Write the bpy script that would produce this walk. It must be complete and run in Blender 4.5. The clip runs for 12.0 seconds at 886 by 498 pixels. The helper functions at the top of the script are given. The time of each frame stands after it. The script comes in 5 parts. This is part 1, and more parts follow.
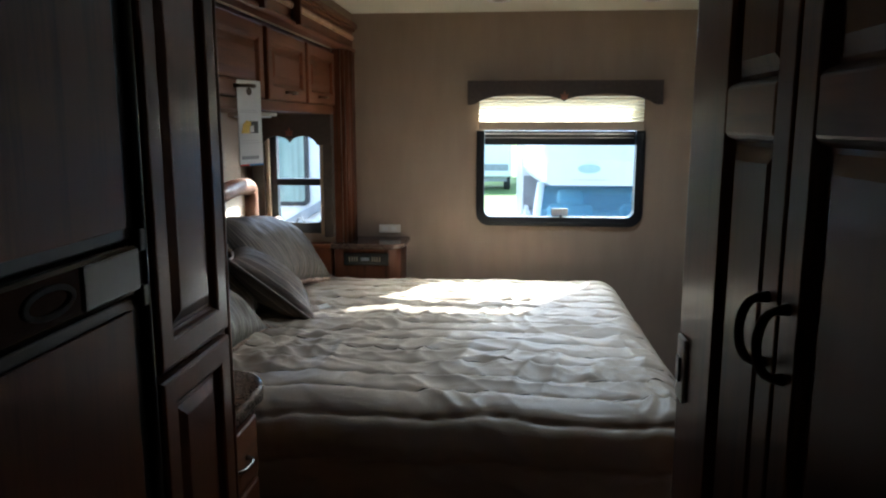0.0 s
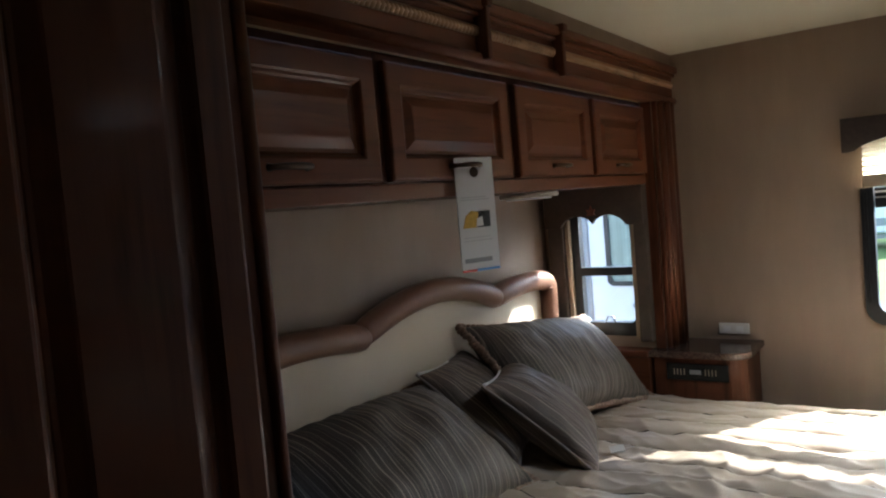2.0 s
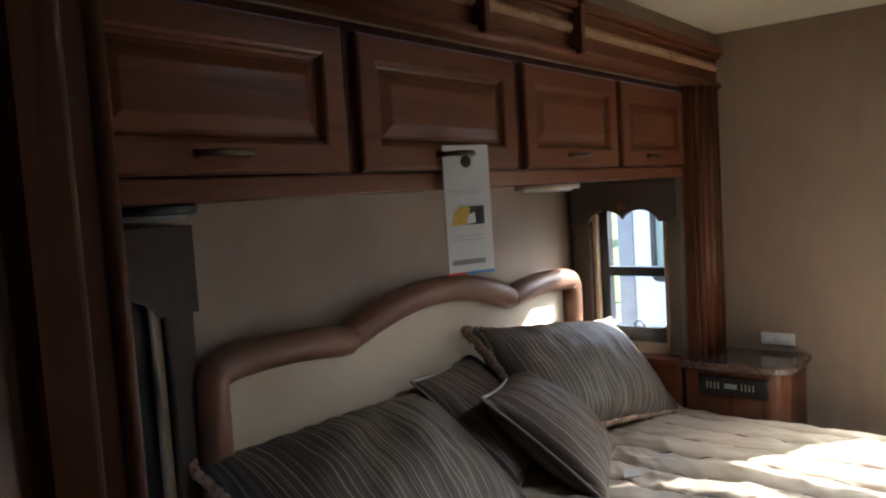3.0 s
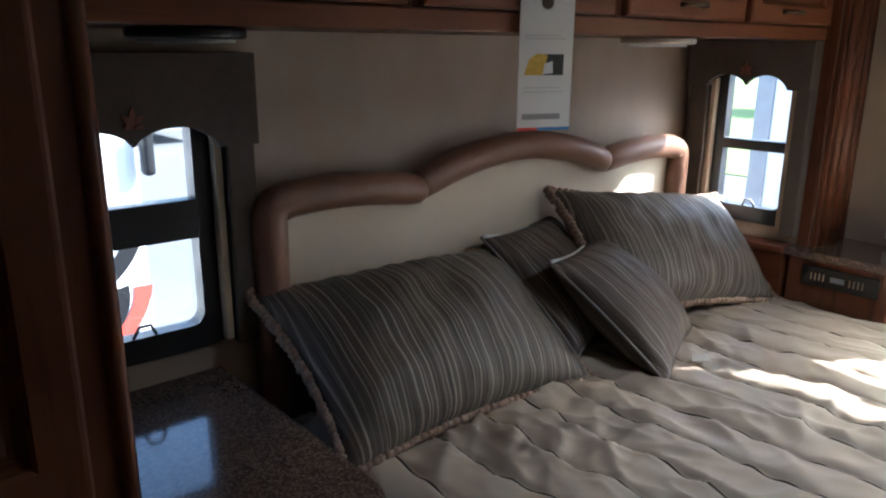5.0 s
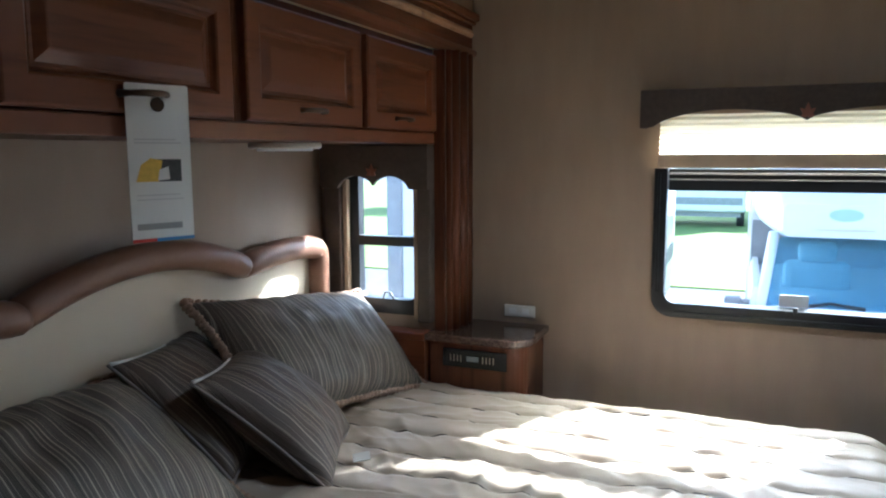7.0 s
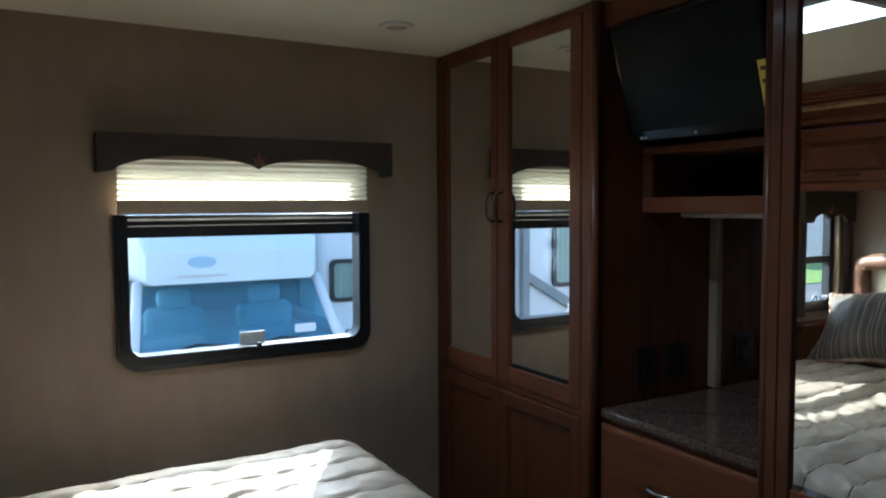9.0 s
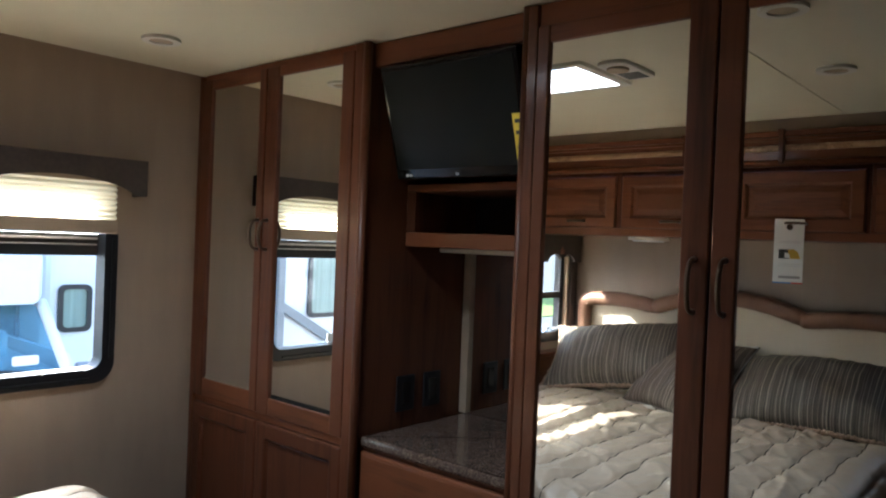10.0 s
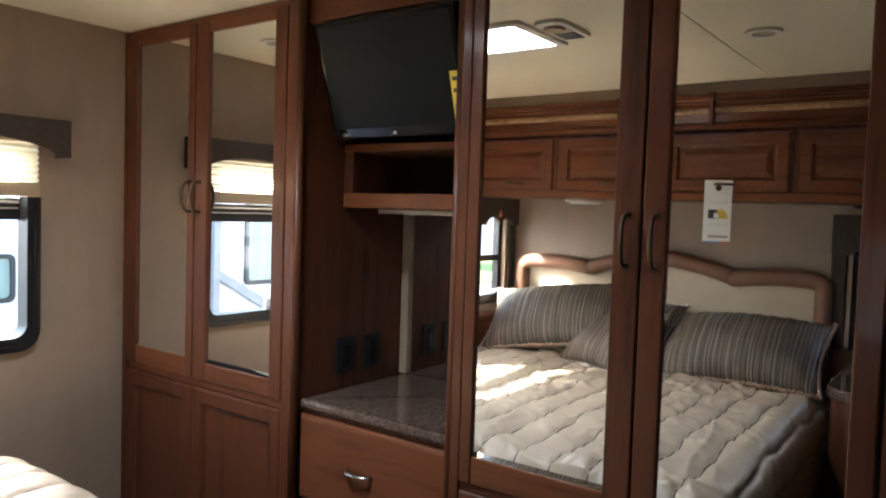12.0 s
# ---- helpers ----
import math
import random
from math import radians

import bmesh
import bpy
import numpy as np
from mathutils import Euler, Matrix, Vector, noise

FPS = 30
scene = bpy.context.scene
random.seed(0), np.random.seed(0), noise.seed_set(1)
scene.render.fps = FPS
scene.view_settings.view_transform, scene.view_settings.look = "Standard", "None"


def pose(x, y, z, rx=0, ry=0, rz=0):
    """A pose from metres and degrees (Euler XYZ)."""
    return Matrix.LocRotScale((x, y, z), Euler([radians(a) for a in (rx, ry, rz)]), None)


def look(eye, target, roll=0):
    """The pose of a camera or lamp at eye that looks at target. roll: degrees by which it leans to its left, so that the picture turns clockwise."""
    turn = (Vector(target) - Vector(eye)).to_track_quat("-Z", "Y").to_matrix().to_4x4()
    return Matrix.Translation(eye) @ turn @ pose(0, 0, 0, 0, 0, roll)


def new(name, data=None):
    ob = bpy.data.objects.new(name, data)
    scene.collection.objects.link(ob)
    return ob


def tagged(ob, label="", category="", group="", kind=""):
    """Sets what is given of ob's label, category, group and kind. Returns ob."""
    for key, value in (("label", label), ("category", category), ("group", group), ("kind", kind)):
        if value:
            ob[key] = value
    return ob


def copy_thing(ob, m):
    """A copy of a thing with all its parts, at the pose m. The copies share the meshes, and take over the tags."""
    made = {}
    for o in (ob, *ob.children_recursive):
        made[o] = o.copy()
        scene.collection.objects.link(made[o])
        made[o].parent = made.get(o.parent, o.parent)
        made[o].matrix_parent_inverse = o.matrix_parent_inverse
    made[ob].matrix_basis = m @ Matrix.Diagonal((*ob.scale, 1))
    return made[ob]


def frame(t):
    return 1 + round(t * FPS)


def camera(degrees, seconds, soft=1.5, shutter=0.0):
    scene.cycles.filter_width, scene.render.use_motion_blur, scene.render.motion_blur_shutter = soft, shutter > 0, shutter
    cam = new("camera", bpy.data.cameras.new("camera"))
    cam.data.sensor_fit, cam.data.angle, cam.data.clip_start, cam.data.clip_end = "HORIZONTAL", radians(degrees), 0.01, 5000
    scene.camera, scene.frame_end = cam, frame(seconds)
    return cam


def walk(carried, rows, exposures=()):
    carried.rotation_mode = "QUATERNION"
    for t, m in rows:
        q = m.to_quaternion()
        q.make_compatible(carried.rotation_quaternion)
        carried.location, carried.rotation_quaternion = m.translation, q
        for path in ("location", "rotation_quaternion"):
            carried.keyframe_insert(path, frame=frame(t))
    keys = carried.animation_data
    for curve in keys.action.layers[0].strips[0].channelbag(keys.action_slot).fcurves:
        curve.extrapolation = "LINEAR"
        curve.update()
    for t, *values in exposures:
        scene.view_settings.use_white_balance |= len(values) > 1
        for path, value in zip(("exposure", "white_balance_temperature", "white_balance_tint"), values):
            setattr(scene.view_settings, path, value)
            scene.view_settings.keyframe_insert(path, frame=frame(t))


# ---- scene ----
cam = camera(62.00, 12.0, soft=2.1)
PATH = [
    (0, (1.335, -4.027, 1.426), (1.166, -2.062, 1.089), 0.02),
    (0.5, (1.352, -3.900, 1.467), (1.102, -1.927, 1.255), -0.21),
    (1, (1.334, -3.641, 1.475), (1.016, -1.673, 1.320), -1.00),
    (1.5, (1.468, -3.357, 1.445), (0.811, -1.475, 1.278), -2.11),
    (2, (1.443, -3.151, 1.451), (0.308, -1.508, 1.336), -4.89),
    (2.5, (1.434, -3.004, 1.455), (0.239, -1.407, 1.302), -3.71),
    (4.5, (1.492, -2.718, 1.474), (-0.039, -1.443, 1.305), -1.20),
    (5, (1.477, -2.728, 1.447), (0.023, -1.462, 0.915), 0.42),
    (5.5, (1.485, -2.725, 1.465), (0.044, -1.372, 1.166), -0.17),
    (6, (1.496, -2.709, 1.464), (0.170, -1.235, 1.197), -0.23),
    (6.5, (1.495, -2.668, 1.458), (0.414, -1.013, 1.154), -0.21),
    (8.5, (1.071, -2.614, 1.393), (1.643, -0.704, 1.224), -1.30),
    (9, (0.911, -2.579, 1.409), (1.907, -0.849, 1.293), -0.30),
    (9.5, (0.861, -2.564, 1.408), (2.204, -1.083, 1.365), 1.30),
    (10, (0.865, -2.568, 1.406), (2.374, -1.255, 1.386), 2.30),
    (10.5, (0.865, -2.567, 1.397), (2.498, -1.414, 1.367), 2.20),
    (11, (0.866, -2.576, 1.394), (2.529, -1.465, 1.363), 2.00),
    (11.5, (0.867, -2.576, 1.393), (2.505, -1.429, 1.363), 1.60),
    (12, (0.869, -2.569, 1.384), (2.480, -1.388, 1.282), 1.90),
]
EXPOSURES = [
    (0.0, 2.38, 5420, 2), (1.0, 2.03, 5440, 2), (1.5, 1.93, 5400, 2), (2.0, 2.17, 5720, 7), (2.5, 2.35, 5860, 8), (4.5, 2.56, 5540, 8), (5.5, 2.55, 5480, 8), (6.5, 2.6, 5270, 6),
    (8.5, 1.52, 5080, 0), (9.5, 1.98, 5330, 2), (10.5, 3.15, 6040, 10), (12.0, 3.36, 6130, 10),
]
walk(cam, [(t, look(eye, target, roll)) for t, eye, target, roll in PATH], EXPOSURES)

# ---- world, sun, large lights ----
world = bpy.data.worlds.new("sky")
scene.world = world
world.use_nodes = True
wn = world.node_tree
sky = wn.nodes.new("ShaderNodeTexSky")
sky.sky_type = "NISHITA"
sky.sun_disc = False
SUN_DIR = Vector((-0.59, -1.0, -0.785)).normalized()
sky.sun_elevation = math.asin(-SUN_DIR.z)
sky.sun_rotation = math.atan2(-SUN_DIR.x, -SUN_DIR.y)
wn.nodes["Background"].inputs["Strength"].default_value = 0.15
wn.links.new(sky.outputs[0], wn.nodes["Background"].inputs["Color"])
sun_data = bpy.data.lights.new("sun", "SUN")
sun_data.energy, sun_data.angle, sun_data.color = 5.0, radians(0.5), (1.0, 0.95, 0.86)
sun = new("sun", sun_data)
sun.matrix_world = look((0, 0, 0), SUN_DIR)


def window_light(name, at, toward, w, h, power, color=(0.86, 0.93, 1.0)):
    """Sky light that enters by an opening."""
    d = bpy.data.lights.new(name, "AREA")
    d.shape, d.size, d.size_y, d.energy, d.color = "RECTANGLE", w, h, power, color
    ob = new(name, d)
    ob.matrix_world = look(at, toward)
    return ob


window_light("sky_light_roof_vent", (1.655, -1.145, 2.150), (1.655, -1.145, 0), 0.28, 0.29, 2.6)

# ---- materials ----
def material(name, color, rough=0.5, metal=0.0, spec=0.5, noise_scale=(8, 8, 8), var=0.25, bump=0.1, bump_scale=120, coat=0.0, fine=0.12):
    """Plain procedural surface: a base colour with blotches and grain at two scales and a fine relief."""
    m = bpy.data.materials.new(name)
    m.use_nodes = True
    n, l = m.node_tree.nodes, m.node_tree.links
    b = n["Principled BSDF"]
    b.inputs["Roughness"].default_value = rough
    b.inputs["Metallic"].default_value = metal
    b.inputs["Specular IOR Level"].default_value = spec
    b.inputs["Coat Weight"].default_value = coat
    b.inputs["Coat Roughness"].default_value = 0.12
    co = n.new("ShaderNodeTexCoord")
    mp = n.new("ShaderNodeMapping")
    mp.inputs["Scale"].default_value = noise_scale
    l.new(co.outputs["Object"], mp.inputs["Vector"])
    a = n.new("ShaderNodeTexNoise")
    a.inputs["Scale"].default_value, a.inputs["Detail"].default_value = 1.0, 6
    l.new(mp.outputs[0], a.inputs["Vector"])
    f = n.new("ShaderNodeTexNoise")
    f.inputs["Scale"].default_value, f.inputs["Detail"].default_value = bump_scale, 3
    l.new(co.outputs["Object"], f.inputs["Vector"])
    mix = n.new("ShaderNodeMix")
    mix.data_type = "RGBA"
    mix.inputs[6].default_value = (*[c * (1 - var) for c in color], 1)
    mix.inputs[7].default_value = (*[min(1, c * (1 + var)) for c in color], 1)
    add = n.new("ShaderNodeMath")
    add.operation = "MULTIPLY_ADD"
    l.new(f.outputs["Fac"], add.inputs[0])
    add.inputs[1].default_value = fine * 2
    sub = n.new("ShaderNodeMath")
    sub.operation = "SUBTRACT"
    l.new(a.outputs["Fac"], sub.inputs[0])
    sub.inputs[1].default_value = fine
    l.new(sub.outputs[0], add.inputs[2])
    l.new(add.outputs[0], mix.inputs[0])
    l.new(mix.outputs[2], b.inputs["Base Color"])
    if bump:
        bp = n.new("ShaderNodeBump")
        bp.inputs["Strength"].default_value, bp.inputs["Distance"].default_value = bump, 0.002
        l.new(f.outputs["Fac"], bp.inputs["Height"])
        l.new(bp.outputs[0], b.inputs["Normal"])
    return m


def wood(name, dark, light, grain, rough=0.42):
    """Varnished wood with long grain; grain is the noise scale along each axis."""
    m = bpy.data.materials.new(name)
    m.use_nodes = True
    n, l = m.node_tree.nodes, m.node_tree.links
    b = n["Principled BSDF"]
    b.inputs["Roughness"].default_value = rough
    b.inputs["Coat Weight"].default_value = 0.11
    b.inputs["Coat Roughness"].default_value = 0.10
    b.inputs["Specular IOR Level"].default_value = 0.22
    co = n.new("ShaderNodeTexCoord")
    inf = n.new("ShaderNodeObjectInfo")
    mv = n.new("ShaderNodeVectorMath")
    mv.operation = "SCALE"
    mv.inputs[0].default_value = (3.1, 7.7, 5.3)
    l.new(inf.outputs["Random"], mv.inputs["Scale"])
    ad = n.new("ShaderNodeVectorMath")
    l.new(co.outputs["Object"], ad.inputs[0])
    l.new(mv.outputs[0], ad.inputs[1])
    mp = n.new("ShaderNodeMapping")
    mp.inputs["Scale"].default_value = grain
    l.new(ad.outputs[0], mp.inputs["Vector"])
    a = n.new("ShaderNodeTexNoise")
    a.inputs["Scale"].default_value, a.inputs["Detail"].default_value, a.inputs["Distortion"].default_value = 1.0, 7, 0.6
    l.new(mp.outputs[0], a.inputs["Vector"])
    g = n.new("ShaderNodeTexNoise")
    g.inputs["Scale"].default_value, g.inputs["Detail"].default_value = 5.0, 4
    l.new(mp.outputs[0], g.inputs["Vector"])
    big = n.new("ShaderNodeTexNoise")
    big.inputs["Scale"].default_value, big.inputs["Detail"].default_value = 2.2, 2
    l.new(ad.outputs[0], big.inputs["Vector"])
    s1 = n.new("ShaderNodeMath")
    s1.operation = "MULTIPLY_ADD"
    l.new(g.outputs["Fac"], s1.inputs[0])
    s1.inputs[1].default_value = 0.45
    l.new(a.outputs["Fac"], s1.inputs[2])
    s2 = n.new("ShaderNodeMath")
    s2.operation = "MULTIPLY_ADD"
    l.new(big.outputs["Fac"], s2.inputs[0])
    s2.inputs[1].default_value = 0.5
    l.new(s1.outputs[0], s2.inputs[2])
    r = n.new("ShaderNodeValToRGB")
    r.color_ramp.elements[0].position, r.color_ramp.elements[0].color = 0.62, (*dark, 1)
    r.color_ramp.elements[1].position, r.color_ramp.elements[1].color = 1.25 - 0.28, (*light, 1)
    l.new(s2.outputs[0], r.inputs[0])
    l.new(r.outputs[0], b.inputs["Base Color"])
    bp = n.new("ShaderNodeBump")
    bp.inputs["Strength"].default_value, bp.inputs["Distance"].default_value = 0.12, 0.001
    l.new(g.outputs["Fac"], bp.inputs["Height"])
    l.new(bp.outputs[0], b.inputs["Normal"])
    return m


def striped(name, colors, scale, rough=0.52):
    """Satin cloth woven with fine stripes across its own x axis."""
    m = bpy.data.materials.new(name)
    m.use_nodes = True
    n, l = m.node_tree.nodes, m.node_tree.links
    b = n["Principled BSDF"]
    b.inputs["Roughness"].default_value = rough
    b.inputs["Specular IOR Level"].default_value = 0.32
    co = n.new("ShaderNodeTexCoord")
    mp = n.new("ShaderNodeMapping")
    mp.inputs["Scale"].default_value = (scale, 0.25, 0.25)
    l.new(co.outputs["Object"], mp.inputs["Vector"])
    a = n.new("ShaderNodeTexNoise")
    a.inputs["Scale"].default_value, a.inputs["Detail"].default_value = 1.0, 5
    a.inputs["Roughness"].default_value = 0.75
    l.new(mp.outputs[0], a.inputs["Vector"])
    r = n.new("ShaderNodeValToRGB")
    e = r.color_ramp.elements
    e[0].position, e[0].color = 0.41, (*colors[0], 1)
    e[1].position, e[1].color = 0.58, (*colors[-1], 1)
    for i, c in enumerate(colors[1:-1]):
        k = e.new(0.41 + 0.17 * (i + 1) / (len(colors) - 1))
        k.color = (*c, 1)
    l.new(a.outputs["Fac"], r.inputs[0])
    l.new(r.outputs[0], b.inputs["Base Color"])
    rr = n.new("ShaderNodeMapRange")
    rr.inputs[3].default_value, rr.inputs[4].default_value = 0.66, 0.42
    l.new(a.outputs["Fac"], rr.inputs[0])
    l.new(rr.outputs[0], b.inputs["Roughness"])
    bp = n.new("ShaderNodeBump")
    bp.inputs["Strength"].default_value, bp.inputs["Distance"].default_value = 0.25, 0.001
    l.new(a.outputs["Fac"], bp.inputs["Height"])
    l.new(bp.outputs[0], b.inputs["Normal"])
    return m


def speckled(name, colors, scale, rough=0.15):
    """Polished stone-look laminate: cells of several colours."""
    m = bpy.data.materials.new(name)
    m.use_nodes = True
    n, l = m.node_tree.nodes, m.node_tree.links
    b = n["Principled BSDF"]
    b.inputs["Roughness"].default_value = rough
    co = n.new("ShaderNodeTexCoord")
    v = n.new("ShaderNodeTexVoronoi")
    v.inputs["Scale"].default_value = scale
    l.new(co.outputs["Object"], v.inputs["Vector"])
    a = n.new("ShaderNodeTexNoise")
    a.inputs["Scale"].default_value, a.inputs["Detail"].default_value = scale * 0.3, 5
    l.new(co.outputs["Object"], a.inputs["Vector"])
    sep = n.new("ShaderNodeSeparateColor")
    l.new(v.outputs["Color"], sep.inputs[0])
    mx = n.new("ShaderNodeMath")
    mx.operation = "MULTIPLY_ADD"
    l.new(sep.outputs[0], mx.inputs[0])
    mx.inputs[1].default_value = 0.5
    l.new(a.outputs["Fac"], mx.inputs[2])
    r = n.new("ShaderNodeValToRGB")
    r.color_ramp.interpolation = "CONSTANT"
    e = r.color_ramp.elements
    e[0].position, e[0].color = 0.0, (*colors[0], 1)
    e[1].position, e[1].color = 0.62, (*colors[1], 1)
    for i, c in enumerate(colors[2:]):
        k = e.new(0.76 + 0.12 * i)
        k.color = (*c, 1)
    l.new(mx.outputs[0], r.inputs[0])
    l.new(r.outputs[0], b.inputs["Base Color"])
    return m


def glass(name, tint=(1, 1, 1)):
    m = bpy.data.materials.new(name)
    m.use_nodes = True
    b = m.node_tree.nodes["Principled BSDF"]
    b.inputs["Base Color"].default_value = (*tint, 1)
    b.inputs["Roughness"].default_value = 0.0
    b.inputs["IOR"].default_value = 1.45
    b.inputs["Transmission Weight"].default_value = 1.0
    return m


def translucent(name, color, through_share=0.6):
    m = bpy.data.materials.new(name)
    m.use_nodes = True
    n, l = m.node_tree.nodes, m.node_tree.links
    out = n["Material Output"]
    d, t, x = n.new("ShaderNodeBsdfDiffuse"), n.new("ShaderNodeBsdfTranslucent"), n.new("ShaderNodeMixShader")
    w = n.new("ShaderNodeTexNoise")
    w.inputs["Scale"].default_value = 300
    r = n.new("ShaderNodeValToRGB")
    r.color_ramp.elements[0].color = (*[c * 0.85 for c in color], 1)
    r.color_ramp.elements[1].color = (*color, 1)
    l.new(w.outputs["Fac"], r.inputs[0])
    for s in (d, t):
        l.new(r.outputs[0], s.inputs["Color"])
    x.inputs[0].default_value = through_share
    l.new(d.outputs[0], x.inputs[1])
    l.new(t.outputs[0], x.inputs[2])
    l.new(x.outputs[0], out.inputs["Surface"])
    return m


WOOD = wood("cherry_wood", (0.047, 0.0162, 0.0080), (0.116, 0.0385, 0.0168), (22, 22, 1.6))
WOOD_H = wood("cherry_wood_long", (0.068, 0.0235, 0.0105), (0.165, 0.0555, 0.0225), (22, 1.6, 22))
WOOD_X = wood("cherry_wood_cross", (0.062, 0.020, 0.009), (0.148, 0.0465, 0.0185), (1.6, 22, 22))
ROPE = wood("carved_gilt_wood", (0.16, 0.08, 0.04), (0.45, 0.28, 0.16), (40, 14, 40), 0.35)
# near-black that stands in for shade inside an open recess
SHADOW_BLACK = material("painted_shadow_black", (0.012, 0.008, 0.006), 0.7, bump=0)
WALL = material("tan_linen_wallpaper", (0.30, 0.222, 0.158), 0.75, noise_scale=(14, 14, 3), var=0.16, bump=0.25, bump_scale=260, fine=0.25)
HEADWALL = material("taupe_wall_vinyl", (0.34, 0.27, 0.21), 0.65, noise_scale=(10, 10, 4), var=0.12, bump=0.2, bump_scale=240, fine=0.2)
CEILING = material("cream_ceiling_vinyl", (0.74, 0.69, 0.53), 0.6, noise_scale=(3, 3, 3), var=0.06, bump=0.15, bump_scale=180)
FLOOR = wood("brown_plank_floor", (0.05, 0.03, 0.02), (0.16, 0.09, 0.055), (18, 1.2, 18), 0.4)
BEDDING = material("taupe_satin_comforter", (0.435, 0.352, 0.266), 0.45, noise_scale=(5, 5, 5), var=0.10, bump=0.12, bump_scale=420, fine=0.15)
MATTRESS = material("white_mattress_cloth", (0.6, 0.57, 0.52), 0.8)
STRIPE = striped("striped_satin_cloth", [(0.030, 0.024, 0.020), (0.12, 0.098, 0.078), (0.042, 0.034, 0.027), (0.145, 0.12, 0.094), (0.34, 0.285, 0.22)], 120)
STRIPE_B = striped("brown_striped_cloth", [(0.034, 0.024, 0.019), (0.12, 0.087, 0.066), (0.050, 0.037, 0.029), (0.13, 0.098, 0.074), (0.29, 0.23, 0.175)], 110, 0.58)
FRINGE = material("brown_braid_trim", (0.30, 0.20, 0.14), 0.7, noise_scale=(90, 90, 90), var=0.6, bump=0.4)
PIPING = material("grey_piping_cord", (0.22, 0.19, 0.17), 0.6)
WHITE_PIPE = material("white_cord", (0.70, 0.68, 0.66), 0.6)
CREAM = material("cream_vinyl_panel", (0.58, 0.50, 0.38), 0.5, noise_scale=(4, 4, 4), var=0.06, bump=0.2, bump_scale=200)
LEATHER = material("brown_leather_roll", (0.22, 0.113, 0.07), 0.42, noise_scale=(9, 9, 9), var=0.18, bump=0.25, bump_scale=150)
VELVET = material("dark_brown_valance_cloth", (0.052, 0.036, 0.028), 0.75, noise_scale=(60, 60, 60), var=0.4, bump=0.3, bump_scale=300)
SURROUND = material("taupe_surround_cloth", (0.072, 0.054, 0.041), 0.75, noise_scale=(60, 60, 60), var=0.3, bump=0.3, bump_scale=300)
APPLIQUE = material("rust_applique_cloth", (0.20, 0.075, 0.04), 0.6, bump=0.3)
BLACK = material("black_window_frame", (0.012, 0.013, 0.015), 0.35, bump=0.05, var=0.1)
SCREEN = material("black_screen", (0.008, 0.009, 0.008), 0.34, spec=0.12, bump=0, var=0.1)
BLACK_GLOSS = material("glossy_black_plastic", (0.012, 0.012, 0.012), 0.12, bump=0, var=0.1)
CHROME = material("brushed_nickel", (0.55, 0.52, 0.48), 0.25, 1.0, bump=0.05, var=0.05)
BRONZE = material("dark_bronze", (0.11, 0.075, 0.052), 0.35, 0.8, bump=0.1, var=0.2)
PAPER = material("white_card", (0.80, 0.79, 0.76), 0.55, bump=0.03, var=0.02)
GREY_INK = material("grey_print", (0.35, 0.34, 0.33), 0.6, bump=0, var=0.05)
LIGHT_INK = material("pale_grey_print", (0.62, 0.61, 0.59), 0.6, bump=0, var=0.05)
YELLOW_INK = material("yellow_print", (0.75, 0.50, 0.08), 0.6, bump=0, var=0.3, noise_scale=(80, 80, 80))
BLACK_INK = material("dark_print", (0.05, 0.05, 0.05), 0.6, bump=0, var=0.6, noise_scale=(90, 90, 90))
RED_INK = material("red_print", (0.60, 0.06, 0.04), 0.6, bump=0, var=0.1)
EMBLEM = material("faded_blue_emblem", (0.42, 0.60, 0.72), 0.4, bump=0, var=0.15, noise_scale=(12, 12, 12))
# stitching thread, darkened to carry the shadow of the quilt grooves too
THREAD_SHADOW = material("thread_and_groove_shadow", (0.075, 0.058, 0.044), 0.8, bump=0)
BLUE_INK = material("blue_print", (0.08, 0.25, 0.55), 0.6, bump=0, var=0.1)
YELLOW_TAG = material("yellow_label", (0.78, 0.60, 0.05), 0.5, bump=0, var=0.05)
WHITE_PLASTIC = material("white_plastic", (0.72, 0.69, 0.63), 0.4, bump=0.03, var=0.03)
GRANITE = speckled("speckled_brown_laminate", [(0.062, 0.040, 0.031), (0.105, 0.069, 0.052), (0.165, 0.115, 0.088), (0.082, 0.053, 0.041)], 230, 0.10)
SHADE = translucent("pleated_shade_cloth", (0.92, 0.82, 0.60), 0.75)
SHADE_RAIL = material("tan_shade_rail", (0.42, 0.32, 0.22), 0.5, bump=0.1)
DIFFUSER = translucent("milky_vent_dome", (0.92, 0.95, 1.0), 0.75)
PANE = glass("window_glass")
AMBER = material("amber_lens", (0.55, 0.16, 0.03), 0.3, bump=0, var=0.1)
# vehicle glass whose partly opaque blue stands in for reflected sky
SKY_GLASS = glass("vehicle_glass_sky_blue", (0.30, 0.56, 0.70))
SKY_GLASS.node_tree.nodes["Principled BSDF"].inputs["Transmission Weight"].default_value = 0.86
MIRROR = bpy.data.materials.new("mirror_silver")
MIRROR.use_nodes = True
_b = MIRROR.node_tree.nodes["Principled BSDF"]
_b.inputs["Metallic"].default_value, _b.inputs["Roughness"].default_value = 1.0, 0.0
_b.inputs["Base Color"].default_value = (0.86, 0.87, 0.85, 1)
BODY_WHITE = material("white_gelcoat", (0.78, 0.79, 0.80), 0.25, noise_scale=(2, 2, 2), var=0.04, bump=0.03)
BODY_BLUE = material("pale_blue_gelcoat", (0.76, 0.84, 0.85), 0.25, noise_scale=(2, 2, 2), var=0.05, bump=0.03)
